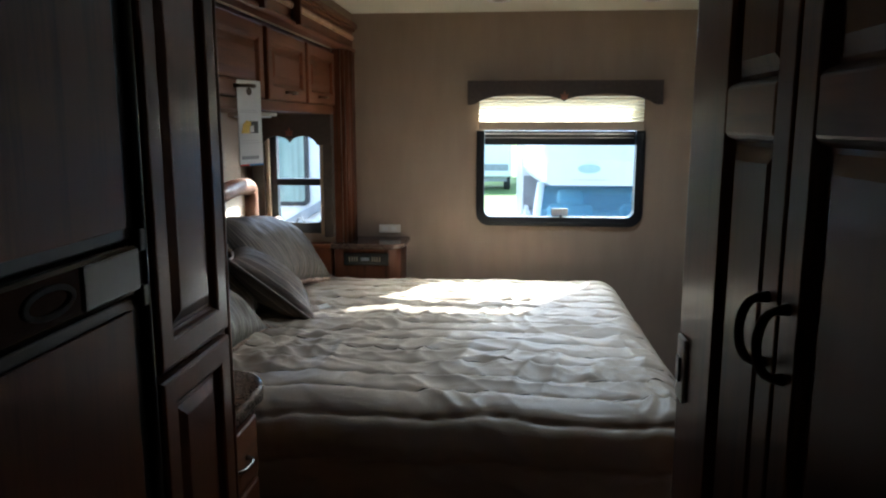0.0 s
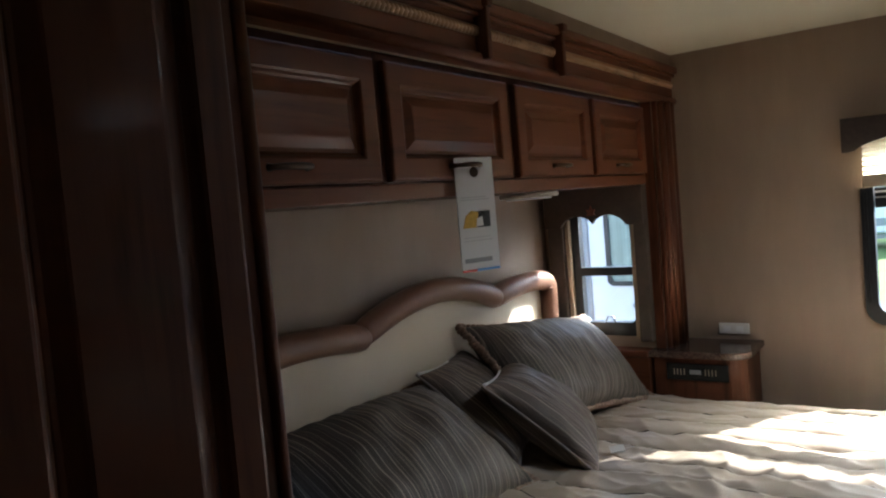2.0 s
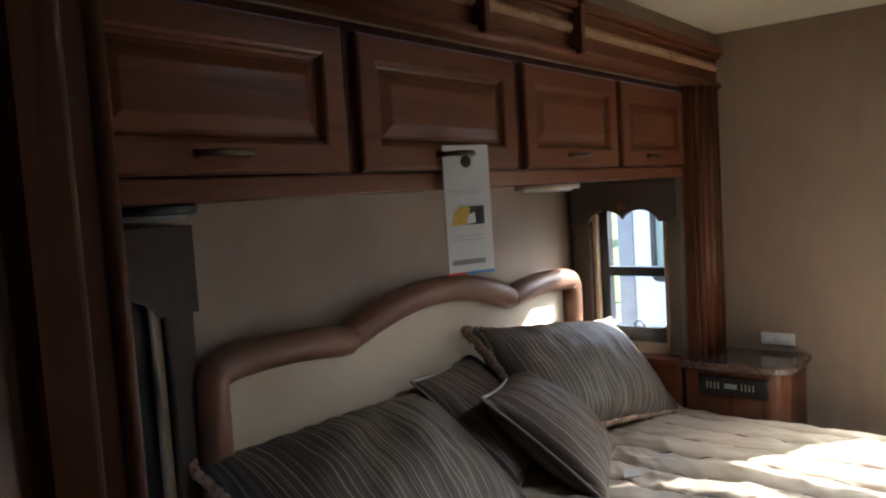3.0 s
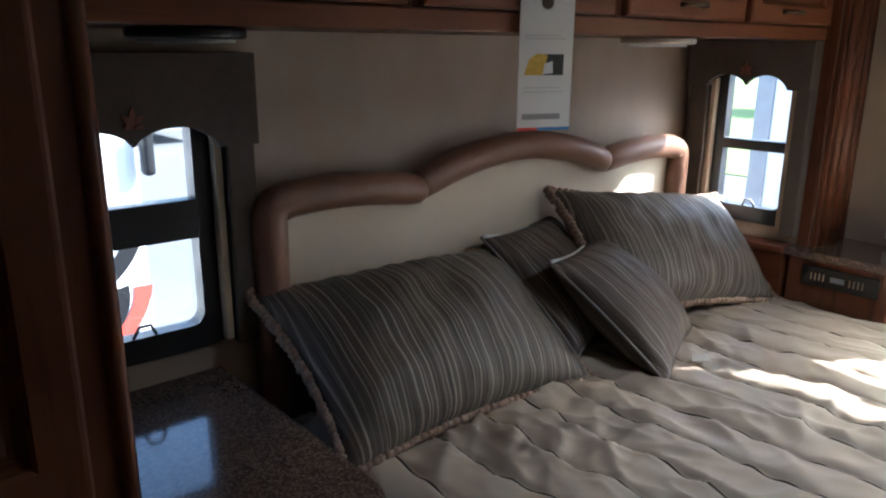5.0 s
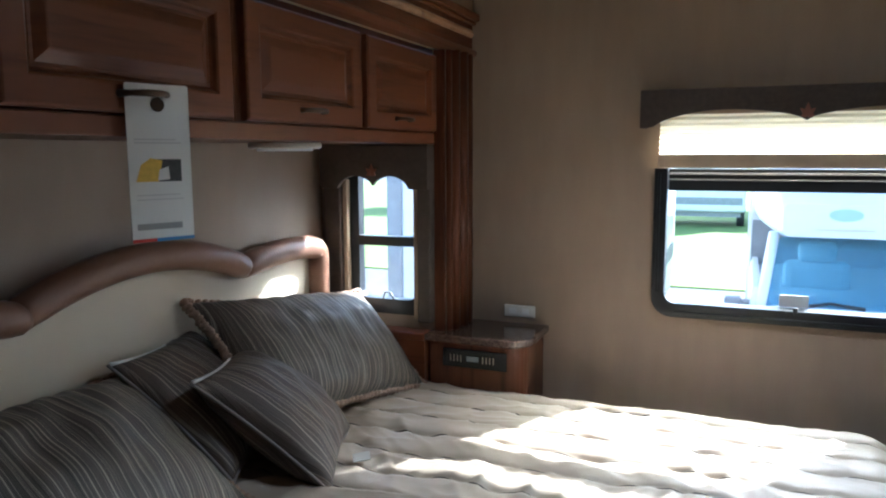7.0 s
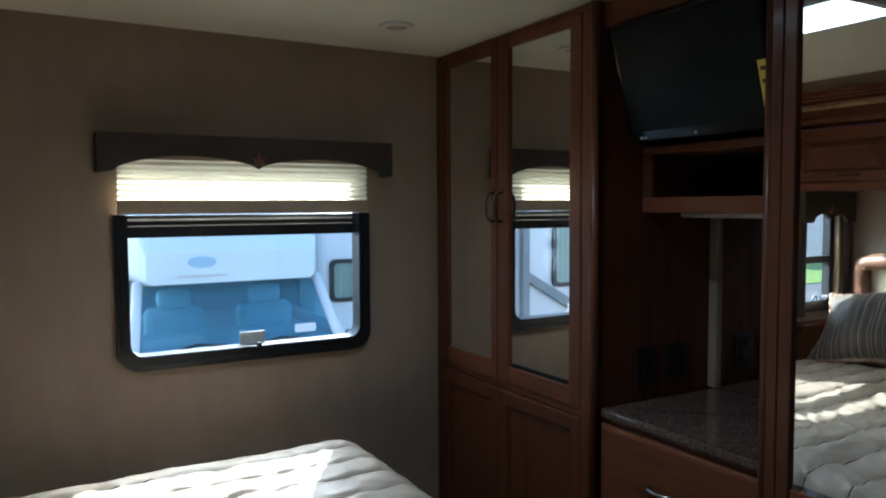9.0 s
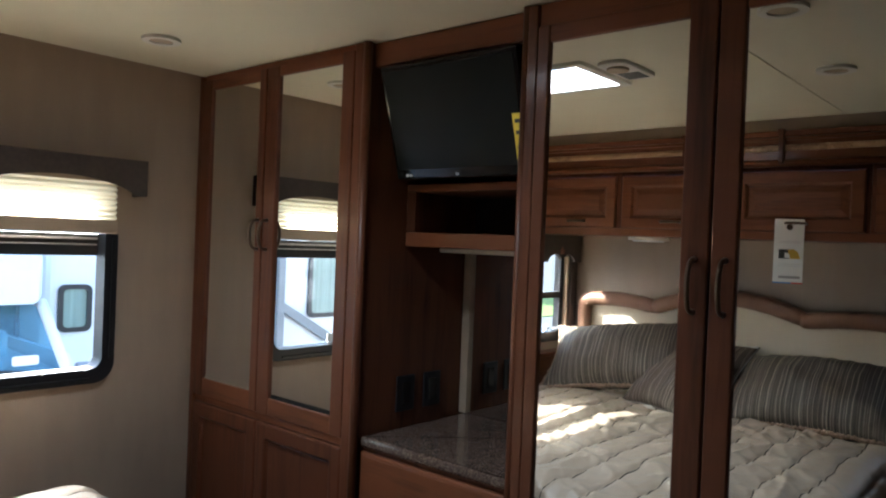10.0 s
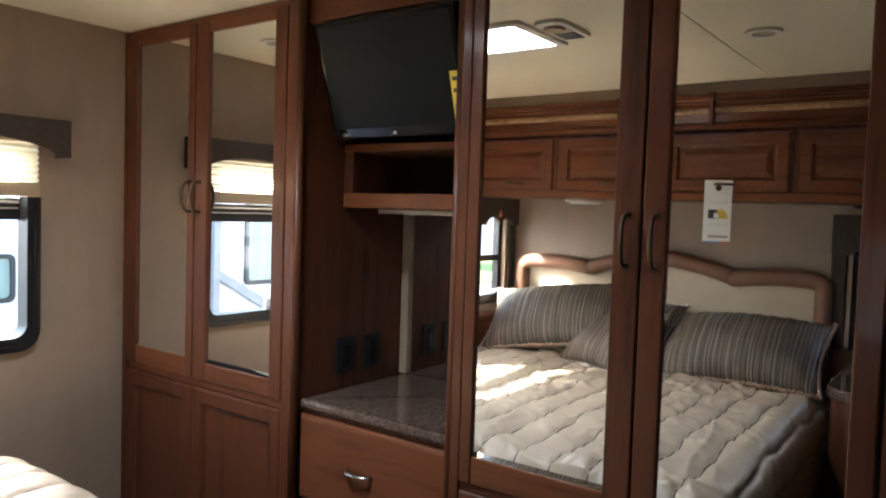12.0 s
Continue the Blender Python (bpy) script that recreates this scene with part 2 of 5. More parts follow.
BODY_GREY = material("grey_vehicle_trim", (0.28, 0.29, 0.30), 0.5, bump=0.1)
DARK_PANE = material("green_curtained_glass", (0.25, 0.33, 0.28), 0.06, noise_scale=(26, 26, 0.8), var=0.45, bump=0)
SMOKE = material("smoky_grey_plastic", (0.09, 0.095, 0.09), 0.3, bump=0.05)
TYRE = material("black_rubber", (0.02, 0.02, 0.02), 0.8)
DRESS = material("pale_seat_cloth", (0.62, 0.64, 0.62), 0.8)
GRAVEL = material("grey_asphalt_lot", (0.115, 0.12, 0.125), 0.9, noise_scale=(0.7, 0.7, 0.7), var=0.18, bump=0.6, bump_scale=40, fine=0.3)
GRASS = material("sunlit_lawn", (0.16, 0.24, 0.05), 0.9, noise_scale=(1.5, 1.5, 1.5), var=0.3, bump=0.6, bump_scale=60, fine=0.3)
LEAF = material("tree_leaves", (0.06, 0.11, 0.03), 0.7, noise_scale=(6, 6, 6), var=0.5, bump=0)
BARK = material("tree_bark", (0.10, 0.075, 0.055), 0.9, noise_scale=(20, 20, 3), bump=0.5)


# ---- building blocks ----
def mesh_object(name, bm, mat, smooth=False):
    bm.normal_update()
    me = bpy.data.meshes.new(name)
    bm.to_mesh(me)
    bm.free()
    if smooth:
        for p in me.polygons:
            p.use_smooth = True
    me.materials.append(mat)
    return new(name, me)


def part(name, bm, mat, parent=None, label="", smooth=False):
    ob = mesh_object(name, bm, mat, smooth)
    if parent is not None:
        ob.parent = parent
    if label:
        tagged(ob, label)
    return ob


def thing(name, label, category, group="", at=(0, 0, 0), kind=""):
    ob = new(name)
    ob.empty_display_size = 0.05
    return tagged(ob, label, category, group, kind)


def setting(name, bm, mat, label, smooth=False, category="structure"):
    return tagged(mesh_object(name, bm, mat, smooth), label, category, kind="structure")


def add_box(bm, x0, x1, y0, y1, z0, z1, bev=0.0, seg=2):
    x0, x1, y0, y1, z0, z1 = min(x0, x1), max(x0, x1), min(y0, y1), max(y0, y1), min(z0, z1), max(z0, z1)
    r = bmesh.ops.create_cube(bm, size=1.0)
    for v in r["verts"]:
        v.co = Vector(((x0 + x1) / 2 + v.co.x * (x1 - x0), (y0 + y1) / 2 + v.co.y * (y1 - y0), (z0 + z1) / 2 + v.co.z * (z1 - z0)))
    if bev:
        edges = list({e for v in r["verts"] for e in v.link_edges})
        bmesh.ops.bevel(bm, geom=edges, offset=bev, segments=seg, affect="EDGES", profile=0.5)
    return bm


def box(x0, x1, y0, y1, z0, z1, bev=0.0, seg=2):
    return add_box(bmesh.new(), x0, x1, y0, y1, z0, z1, bev, seg)


def boxes(rows, bev=0.0):
    bm = bmesh.new()
    for r in rows:
        add_box(bm, *r, bev)
    return bm


def facing(direction, at):
    """Frame whose x runs along the face, y up and z out of it. direction: '+x', '-x', '+y', '-y'."""
    c = {"+x": ((0, 1, 0), (0, 0, 1), (1, 0, 0)), "-x": ((0, -1, 0), (0, 0, 1), (-1, 0, 0)),
         "-y": ((1, 0, 0), (0, 0, 1), (0, -1, 0)), "+y": ((-1, 0, 0), (0, 0, 1), (0, 1, 0))}[direction]
    return Matrix.Translation(at) @ Matrix(c).transposed().to_4x4()


def nested(w, h, profile, cap=True, m=None):
    """Rings of a w x h rectangle, each (inset, height), joined to one skin: frames and raised panels."""
    bm = bmesh.new()
    rings = []
    for inset, z in profile:
        rings.append([bm.verts.new(p) for p in ((inset, inset, z), (w - inset, inset, z), (w - inset, h - inset, z), (inset, h - inset, z))])
    for a, b in zip(rings, rings[1:]):
        for i in range(4):
            bm.faces.new((a[i], a[(i + 1) % 4], b[(i + 1) % 4], b[i]))
    if cap:
        bm.faces.new(rings[-1])
    if m is not None:
        bmesh.ops.transform(bm, matrix=m, verts=bm.verts)
    return bm


def rounded_outline(x0, x1, y0, y1, r, n=6, corners=(1, 1, 1, 1)):
    """Outline from the lower left corner, anticlockwise; corners: which of ll, lr, ur, ul are round."""
    pts = []
    for (cx, cy, a0), on in zip(((x0, y0, 180), (x1, y0, 270), (x1, y1, 0), (x0, y1, 90)), corners):
        if not on:
            pts.append((cx, cy))
            continue
        ox, oy = cx + (r if cx == x0 else -r), cy + (r if cy == y0 else -r)
        for i in range(n + 1):
            a = radians(a0 + 90 * i / n)
            pts.append((ox + r * math.cos(a), oy + r * math.sin(a)))
    return pts


def extrude_ring(outer, inner, z0, z1, m, skip=()):
    """A frame between two outlines with as many points each."""
    bm = bmesh.new()
    L = [[bm.verts.new((*p, z)) for p in o] for o, z in ((outer, z0), (outer, z1), (inner, z1), (inner, z0))]
    n = len(outer)
    for a, b in ((0, 1), (1, 2), (2, 3), (3, 0)):
        for i in [k for k in range(n) if k not in skip]:
            bm.faces.new((L[a][i], L[a][(i + 1) % n], L[b][(i + 1) % n], L[b][i]))
    bmesh.ops.transform(bm, matrix=m, verts=bm.verts)
    bmesh.ops.recalc_face_normals(bm, faces=bm.faces)
    return bm


def slab(outline, z0, z1, m=None, bev=0.0):
    bm = bmesh.new()
    f = bm.faces.new([bm.verts.new((*p, z0)) for p in outline])
    r = bmesh.ops.extrude_face_region(bm, geom=[f])
    bmesh.ops.translate(bm, vec=(0, 0, z1 - z0), verts=[g for g in r["geom"] if isinstance(g, bmesh.types.BMVert)])
    bmesh.ops.recalc_face_normals(bm, faces=bm.faces)
    if bev:
        rim = [e for e in bm.edges if abs(e.verts[0].co.z - e.verts[1].co.z) < 1e-6]
        bmesh.ops.bevel(bm, geom=rim, offset=bev, segments=3, affect="EDGES", profile=0.5)
    if m is not None:
        bmesh.ops.transform(bm, matrix=m, verts=bm.verts)
    return bm


def tube(path, r, n=10, flat=1.0, bm=None):
    """A round bar along a path of points; flat squeezes it along its second axis."""
    bm = bm or bmesh.new()
    rings, P = [], [Vector(p) for p in path]
    up = Vector((0, 0, 1))
    for i, p in enumerate(P):
        d = (P[min(i + 1, len(P) - 1)] - P[max(i - 1, 0)]).normalized()
        if abs(d.dot(up)) > 0.95:
            up = Vector((0, 1, 0)) if abs(d.y) < 0.9 else Vector((1, 0, 0))
        u = (up - d * up.dot(d)).normalized()
        v = d.cross(u)
        up = u
        k = r[i] if isinstance(r, (list, tuple)) else r
        rings.append([bm.verts.new(p + k * (math.cos(2 * math.pi * j / n) * u + flat * math.sin(2 * math.pi * j / n) * v)) for j in range(n)])
    for a, b in zip(rings, rings[1:]):
        for j in range(n):
            bm.faces.new((a[j], a[(j + 1) % n], b[(j + 1) % n], b[j]))
    bm.faces.new(list(reversed(rings[0])))
    bm.faces.new(rings[-1])
    bmesh.ops.recalc_face_normals(bm, faces=bm.faces)
    return bm


def disc(center, r, depth, axis="z", n=32, bev=0.0):
    bm = bmesh.new()
    bmesh.ops.create_cone(bm, cap_ends=True, segments=n, radius1=r, radius2=r, depth=depth)
    if bev:
        bmesh.ops.bevel(bm, geom=[e for e in bm.edges if abs(e.verts[0].co.z - e.verts[1].co.z) < 1e-6], offset=bev, segments=3, affect="EDGES", profile=0.5)
    if axis == "x":
        bmesh.ops.rotate(bm, cent=(0, 0, 0), matrix=Matrix.Rotation(radians(90), 3, "Y"), verts=bm.verts)
    if axis == "y":
        bmesh.ops.rotate(bm, cent=(0, 0, 0), matrix=Matrix.Rotation(radians(90), 3, "X"), verts=bm.verts)
    bmesh.ops.translate(bm, vec=center, verts=bm.verts)
    return bm


def wall_with_holes(axis, at, thick, u0, u1, z0, z1, holes):
    """A wall in the plane axis=at, thick to one side, cut into boxes round its openings (u0, u1, z0, z1)."""
    us = sorted({u0, u1, *[h[i] for h in holes for i in (0, 1)]})
    zs = sorted({z0, z1, *[h[i] for h in holes for i in (2, 3)]})
    bm = bmesh.new()
    grid = {}

    def solid(i, j):
        if not (0 <= i < len(us) - 1 and 0 <= j < len(zs) - 1):
            return False
        u, z = (us[i] + us[i + 1]) / 2, (zs[j] + zs[j + 1]) / 2
        return not any(h[0] < u < h[1] and h[2] < z < h[3] for h in holes)

    def vert(i, j, k):
        if (i, j, k) not in grid:
            d = at + (thick if k else 0)
            grid[i, j, k] = bm.verts.new((us[i], d, zs[j]) if axis == "y" else (d, us[i], zs[j]))
        return grid[i, j, k]

    for i in range(len(us) - 1):
        for j in range(len(zs) - 1):
            if solid(i, j):
                for k in (0, 1):
                    bm.faces.new([vert(a, b, k) for a, b in ((i, j), (i + 1, j), (i + 1, j + 1), (i, j + 1))])
                for a, b, di, dj in (((i, j), (i + 1, j), 0, -1), ((i, j + 1), (i + 1, j + 1), 0, 1), ((i, j), (i, j + 1), -1, 0), ((i + 1, j), (i + 1, j + 1), 1, 0)):
                    if not solid(i + di, j + dj):
                        bm.faces.new((vert(*a, 0), vert(*b, 0), vert(*b, 1), vert(*a, 1)))
    bmesh.ops.recalc_face_normals(bm, faces=bm.faces)
    return bm


DOOR_FRAME = [(0, 0), (0, 0.015), (0.004, 0.019), (0.008, 0.020), (0.048, 0.020), (0.053, 0.017), (0.057, 0.010), (0.062, 0.006)]
DOOR_PANEL = [(0.060, 0.004), (0.064, 0.0065), (0.070, 0.007), (0.090, 0.0155), (0.094, 0.0165)]


def raised_door(parent, direction, at, w, h, mat_frame=WOOD, mat_panel=WOOD, name="door", border=0.0, flat=False):
    """A cabinet door with a moulded frame and a raised panel; at: its lower corner on the carcass."""
    m = facing(direction, at)
    d = part(name, nested(w, h, [(a + (border if i > 3 else 0), z) for i, (a, z) in enumerate(DOOR_FRAME)], False, m), mat_frame, parent)
    part("panel", nested(w, h, [(a + border, z) for a, z in (DOOR_PANEL[:2] if flat else DOOR_PANEL)], True, m), mat_panel, d)
    return d


def arch_handle(parent, direction, at, length, out=0.03, r=0.005, vertical=True, mat=BRONZE):
    """A bowed pull with two feet."""
    m = facing(direction, at)
    pts = []
    for i in range(13):
        a = math.pi * i / 12
        s, o = -math.cos(a) * length / 2, (math.sin(a) ** 0.6) * out
        pts.append(m @ Vector((0, s, o) if vertical else (s, 0, o)))
    bm = tube(pts, [r * (1.5 if i in (0, 12) else 1.0 + 0.25 * math.sin(math.pi * i / 12)) for i in range(13)], 8)
    return part("handle", bm, mat, parent, "dark bronze bowed handle" if mat is BRONZE else "brushed nickel bowed handle", True)

# ---- the shell of the bedroom ----
H = 2.0
setting("floor", box(-0.03, 3.05, -6.0, 0.05, -0.05, 0.0), FLOOR, "dark brown wood-look plank floor of the motorhome")
setting("ceiling", boxes([
    (0.44, 1.500, -6.0, 0.05, H, H + 0.05), (1.810, 3.05, -6.0, 0.05, H, H + 0.05), (0.15, 0.44, -6.0, -2.525, H, H + 0.05),
    (1.500, 1.810, -6.0, -1.305, H, H + 0.05), (1.500, 1.810, -0.985, 0.05, H, H + 0.05)]), CEILING, "cream vinyl ceiling with a roof vent")
setting("ceiling_slide", box(-0.08, 0.44, -2.62, -0.18, 1.80, 1.85), CEILING, "low ceiling of the slide-out over the bed head")
setting("trim_ceiling_seam", box(0.52, 2.36, -1.804, -1.788, H - 0.003, H - 0.0005), CEILING, "narrow cream seam strip across the ceiling")
setting("wall_rear", wall_with_holes("y", 0.0, 0.05, 0.48, 3.05, 0.0, H, [(1.20, 2.03, 0.895, 1.56)]), WALL, "tan linen-look papered rear wall with a window opening")
setting("wall_head", wall_with_holes("x", -0.03, -0.05, -2.62, -0.18, 0.0, 1.80, [(-2.40, -2.10, 0.832, 1.362)]), HEADWALL, "taupe vinyl wall behind the bed head")
setting("wall_slide_end", wall_with_holes("y", -0.22, 0.04, -0.03, 0.479, 0.0, 1.80, [(0.115, 0.385, 0.885, 1.38)]), HEADWALL, "taupe end wall of the slide-out with a small window")
setting("wall_slide_near", box(-0.03, 0.20, -2.62, -2.58, 0.0, 1.80), HEADWALL, "taupe near end wall of the slide-out")
setting("wall_left_upper", box(0.44, 0.50, -2.512, 0.0, 1.945, H), WALL, "tan papered strip above the slide-out fascia")
setting("wall_right", box(3.0, 3.05, -6.0, 0.0, 0.0, H), WALL, "tan papered outer side wall")
setting("wall_hall_left", box(0.15, 0.20, -6.0, -2.58, 0.0, H), WALL, "tan papered hall side wall")
setting("wall_front", box(0.15, 3.05, -6.05, -6.0, 0.0, H), WALL, "tan papered wall at the far end of the hall")

# slide-out fascia: a moulded wooden beam with a carved rope band
fascia = thing("slide_fascia", "cherry wood slide-out fascia beam with carved rope band", "trim", kind="structure")
part("beam", boxes([(0.450, 0.502, -2.512, -0.005, 1.795, 1.945)], 0.004), WOOD_H, fascia)
part("lower_bead", tube([(0.505, -2.512, 1.806), (0.505, -0.005, 1.806)], 0.014, 10), WOOD_H, fascia, smooth=True)
part("upper_crown", boxes([(0.495, 0.530, -2.512, -0.005, 1.918, 1.944), (0.495, 0.517, -2.512, -0.005, 1.905, 1.918)], 0.005), WOOD_H, fascia)
rope = bmesh.new()
for i in range(160):
    y = -2.50 + i * 0.0155
    r = bmesh.ops.create_icosphere(rope, subdivisions=1, radius=0.5)
    bmesh.ops.scale(rope, vec=(0.022, 0.030, 0.034), verts=r["verts"])
    bmesh.ops.rotate(rope, cent=(0, 0, 0), matrix=Matrix.Rotation(radians(35), 3, "X"), verts=r["verts"])
    bmesh.ops.translate(rope, vec=(0.505, y, 1.872), verts=r["verts"])
part("rope_band", rope, ROPE, fascia, "carved lighter rope moulding", True)
for y in (-1.562, -1.132):
    part("bracket", boxes([(0.500, 0.538, y - 0.010, y + 0.010, 1.80, 1.948), (0.500, 0.546, y - 0.014, y + 0.014, 1.925, 1.95)], 0.004), WOOD, fascia, "dark carved wooden bracket")

# far corner post of the slide-out
post = thing("slide_post", "fluted cherry wood corner post beside the rear wall", "post", kind="structure")
part("casing", box(0.438, 0.4795, -0.232, -0.2205, 0.0, 1.795, 0.003), WOOD, post)
part("shaft", box(0.480, 0.500, -0.2225, -0.002, 0.0, 1.795, 0.004), WOOD, post)
for y, r in ((-0.185, 0.020), (-0.120, 0.026), (-0.055, 0.020)):
    part("flute", tube([(0.500, y, 0.80), (0.500, y, 1.795)], r, 12), WOOD, post, smooth=True)

# ---- rear window with shade and valance ----
rear = thing("window_1", "black-framed rear window with rounded lower corners, half covered by a pleated shade", "window", kind="structure")
mw = facing("-y", (0, 0.0, 0))
out = rounded_outline(1.172, 2.060, 0.874, 1.3860, 0.07, 6, (1, 1, 0, 0))
inn = rounded_outline(1.214, 2.016, 0.923, 1.3860, 0.040, 6, (1, 1, 0, 0))
part("window_frame", extrude_ring(out, inn, -0.04, 0.028, mw, (14,)), BLACK, rear, "black rounded window frame")
part("frame_lip", boxes([(1.184, 1.194, -0.034, -0.0285, 0.96, 1.37), (2.038, 2.048, -0.034, -0.0285, 0.96, 1.37), (1.25, 1.975, -0.034, -0.0285, 0.886, 0.896)], 0.002), BLACK, rear)
part("sash_bar", box(1.215, 2.015, 0.022, 0.039, 1.309, 1.3845, 0.003), BLACK, rear, "black upper sash bar")
part("top_rail", boxes([(1.212, 2.008, 0.016, 0.0215, 1.345, 1.350), (1.212, 2.008, 0.014, 0.0215, 1.364, 1.372)], 0.001), BODY_GREY, rear, "grey aluminium rail")
g = part("pane", box(1.20, 2.03, 0.0425, 0.0455, 0.895, 1.56), PANE, rear)
g.visible_shadow = False
part("latch", boxes([(1.600, 1.660, -0.040, -0.029, 0.915, 0.925), (1.622, 1.636, -0.046, -0.030, 0.918, 0.937)], 0.002), BLACK, rear)
part("sticker", box(1.583, 1.672, 0.0385, 0.0420, 0.924, 0.964), PAPER, rear, "white paper sticker on the glass")

shade = thing("pleated_shade", "raised tan pleated shade glowing with sun", "shade")
bm = bmesh.new()
n = 14
prev = None
for i in range(n + 1):
    z = 1.432 + 0.133 * i / n
    y = -0.030 - (0.014 if i % 2 else 0.0)
    row = [bm.verts.new((x, y, z)) for x in (1.186, 2.046)]
    if prev:
        bm.faces.new((prev[0], prev[1], row[1], row[0]))
    prev = row
part("pleats", bm, SHADE, shade, "translucent cream pleats")
part("bottom_rail", box(1.184, 2.048, -0.050, -0.028, 1.3875, 1.434, 0.004), SHADE_RAIL, shade, "tan shade rail")


def scalloped(w, z_top, drop, rise, depth, thick, m, waves=2, leg=0.0, peak=0.6):
    """A boxed valance whose lower edge is cut in shallow arches that meet in a point. Local x along, y up, z out."""
    bm = bmesh.new()
    n = 48

    def low(u):
        if u < leg or u > 1 - leg:
            return z_top - drop
        k = (u - leg) / (1 - 2 * leg) * waves
        f = k - int(min(k, waves - 1e-6))
        mid = abs(k - round(k)) < 0.5 and 0 < round(k) < waves
        a = math.sin(math.pi * f) ** 0.6
        base = peak if mid else 0.0
        return z_top - drop + rise * (base * (1 - a) * 0.5 + a)

    rows = []
    for i in range(n + 1):
        u = i / n
        x = u * w
        rows.append([bm.verts.new(p) for p in ((x, z_top, depth), (x, low(u), depth), (x, low(u), depth - thick), (x, z_top, depth - thick))])
    for a, b in zip(rows, rows[1:]):
        for j in range(4):
            bm.faces.new((a[j], a[(j + 1) % 4], b[(j + 1) % 4], b[j]))
    bm.faces.new(rows[0])
    bm.faces.new(rows[-1])
    add_box(bm, 0, thick, z_top - drop, z_top, 0.001, depth - thick)
    add_box(bm, w - thick, w, z_top - drop, z_top, 0.001, depth - thick)
    add_box(bm, thick, w - thick, z_top - thick, z_top, 0.001, depth - thick)
    bmesh.ops.recalc_face_normals(bm, faces=bm.faces)
    bmesh.ops.transform(bm, matrix=m, verts=bm.verts)
    return bm


def leaf_applique(m, s):
    bm = bmesh.new()
    for k, (a, ln) in enumerate(((90, 1.0), (40, 0.8), (140, 0.8), (200, 0.6), (-20, 0.6))):
        c, q = math.cos(radians(a)), math.sin(radians(a))
        pts = [(0, -0.2 * s), (c * ln * s * 0.5 - q * 0.2 * s, q * ln * s * 0.5 + c * 0.2 * s), (c * ln * s, q * ln * s), (c * ln * s * 0.5 + q * 0.2 * s, q * ln * s * 0.5 - c * 0.2 * s)]
        lo = [bm.verts.new((*p, 0)) for p in pts]
        hi = [bm.verts.new((*p, 0.004 + 0.0012 * k)) for p in pts]
        bm.faces.new(hi)
        for i in range(4):
            bm.faces.new((lo[i], lo[(i + 1) % 4], hi[(i + 1) % 4], hi[i]))
    bmesh.ops.recalc_face_normals(bm, faces=bm.faces)
    bmesh.ops.transform(bm, matrix=m, verts=bm.verts)
    return bm


val = thing("window_valance", "dark brown upholstered box valance with arched lower edge", "valance")
part("box", scalloped(1.005, 0.123, 0.123, 0.055, 0.085, 0.014, facing("-y", (1.125, -0.001, 1.521)), 2, 0.04), VELVET, val)
part("applique", leaf_applique(facing("-y", (1.628, -0.086, 1.556)), 0.036), APPLIQUE, val, "rust leaf applique")


def small_window(name, label, direction, at, w, glass_z, rail, rail_h, cat="window"):
    """A narrow slider window: black frame, middle rail, panes. at: lower left corner of the opening on the wall face."""
    win = thing(name, label, cat, kind="structure")
    m = facing(direction, at)
    h = glass_z
    part("window_frame", extrude_ring(rounded_outline(-0.035, w + 0.035, -0.035, h + 0.03, 0.04, 6, (1, 1, 0, 0)), rounded_outline(0.02, w - 0.02, 0.02, h - 0.02, 0.03, 6, (1, 1, 0, 0)), -0.03, 0.012, m), BLACK, win, "black rounded window frame")
    bm = box(0.018, w - 0.018, rail, rail + rail_h, -0.025, 0.016, 0.003)
    bmesh.ops.transform(bm, matrix=m, verts=bm.verts)
    part("meeting_rail", bm, BLACK, win)
    bm = box(0.016, w - 0.016, 0.016, h - 0.016, -0.022, -0.018)
    bmesh.ops.transform(bm, matrix=m, verts=bm.verts)
    g = part("pane", bm, PANE, win)
    g.visible_shadow = False
    bm = tube([(w * 0.42, 0.02, 0.004), (w * 0.46, 0.045, 0.012), (w * 0.54, 0.045, 0.012), (w * 0.58, 0.02, 0.004)], 0.004, 8)
    bmesh.ops.transform(bm, matrix=m, verts=bm.verts)
    part("latch", bm, BODY_GREY, win, "pale grip latch", True)
    return win


def surround(label, direction, at, w, h, top, leg_l, leg_r):
    """Upholstered board round a small window: scalloped head and two legs."""
    s = thing("window_surround", label, "valance", "small window surrounds")
    m = facing(direction, at)
    part("head", scalloped(w, h, top, 0.045, 0.075, 0.02, m, 2, 0.17, 0.5), SURROUND, s)
    for x0, x1 in ((0, leg_l), (w - leg_r, w)):
        bm = box(x0, x1, 0, h - top + 0.002, 0.001, 0.055, 0.006)
        bmesh.ops.transform(bm, matrix=m, verts=bm.verts)
        part("leg", bm, SURROUND, s)
    for x in (leg_l + 0.012, w - leg_r - 0.012):
        bm = box(x - 0.009, x + 0.009, 0.01, h - top + 0.03, 0.013, 0.04, 0.003)
        bmesh.ops.transform(bm, matrix=m, verts=bm.verts)
        part("shade_edge", bm, SHADE_RAIL, s, "tan shade channel")
    part("applique", leaf_applique(m @ Matrix.Translation((w / 2, h - top + 0.055, 0.076)), 0.034), APPLIQUE, s, "rust leaf applique")
    return s


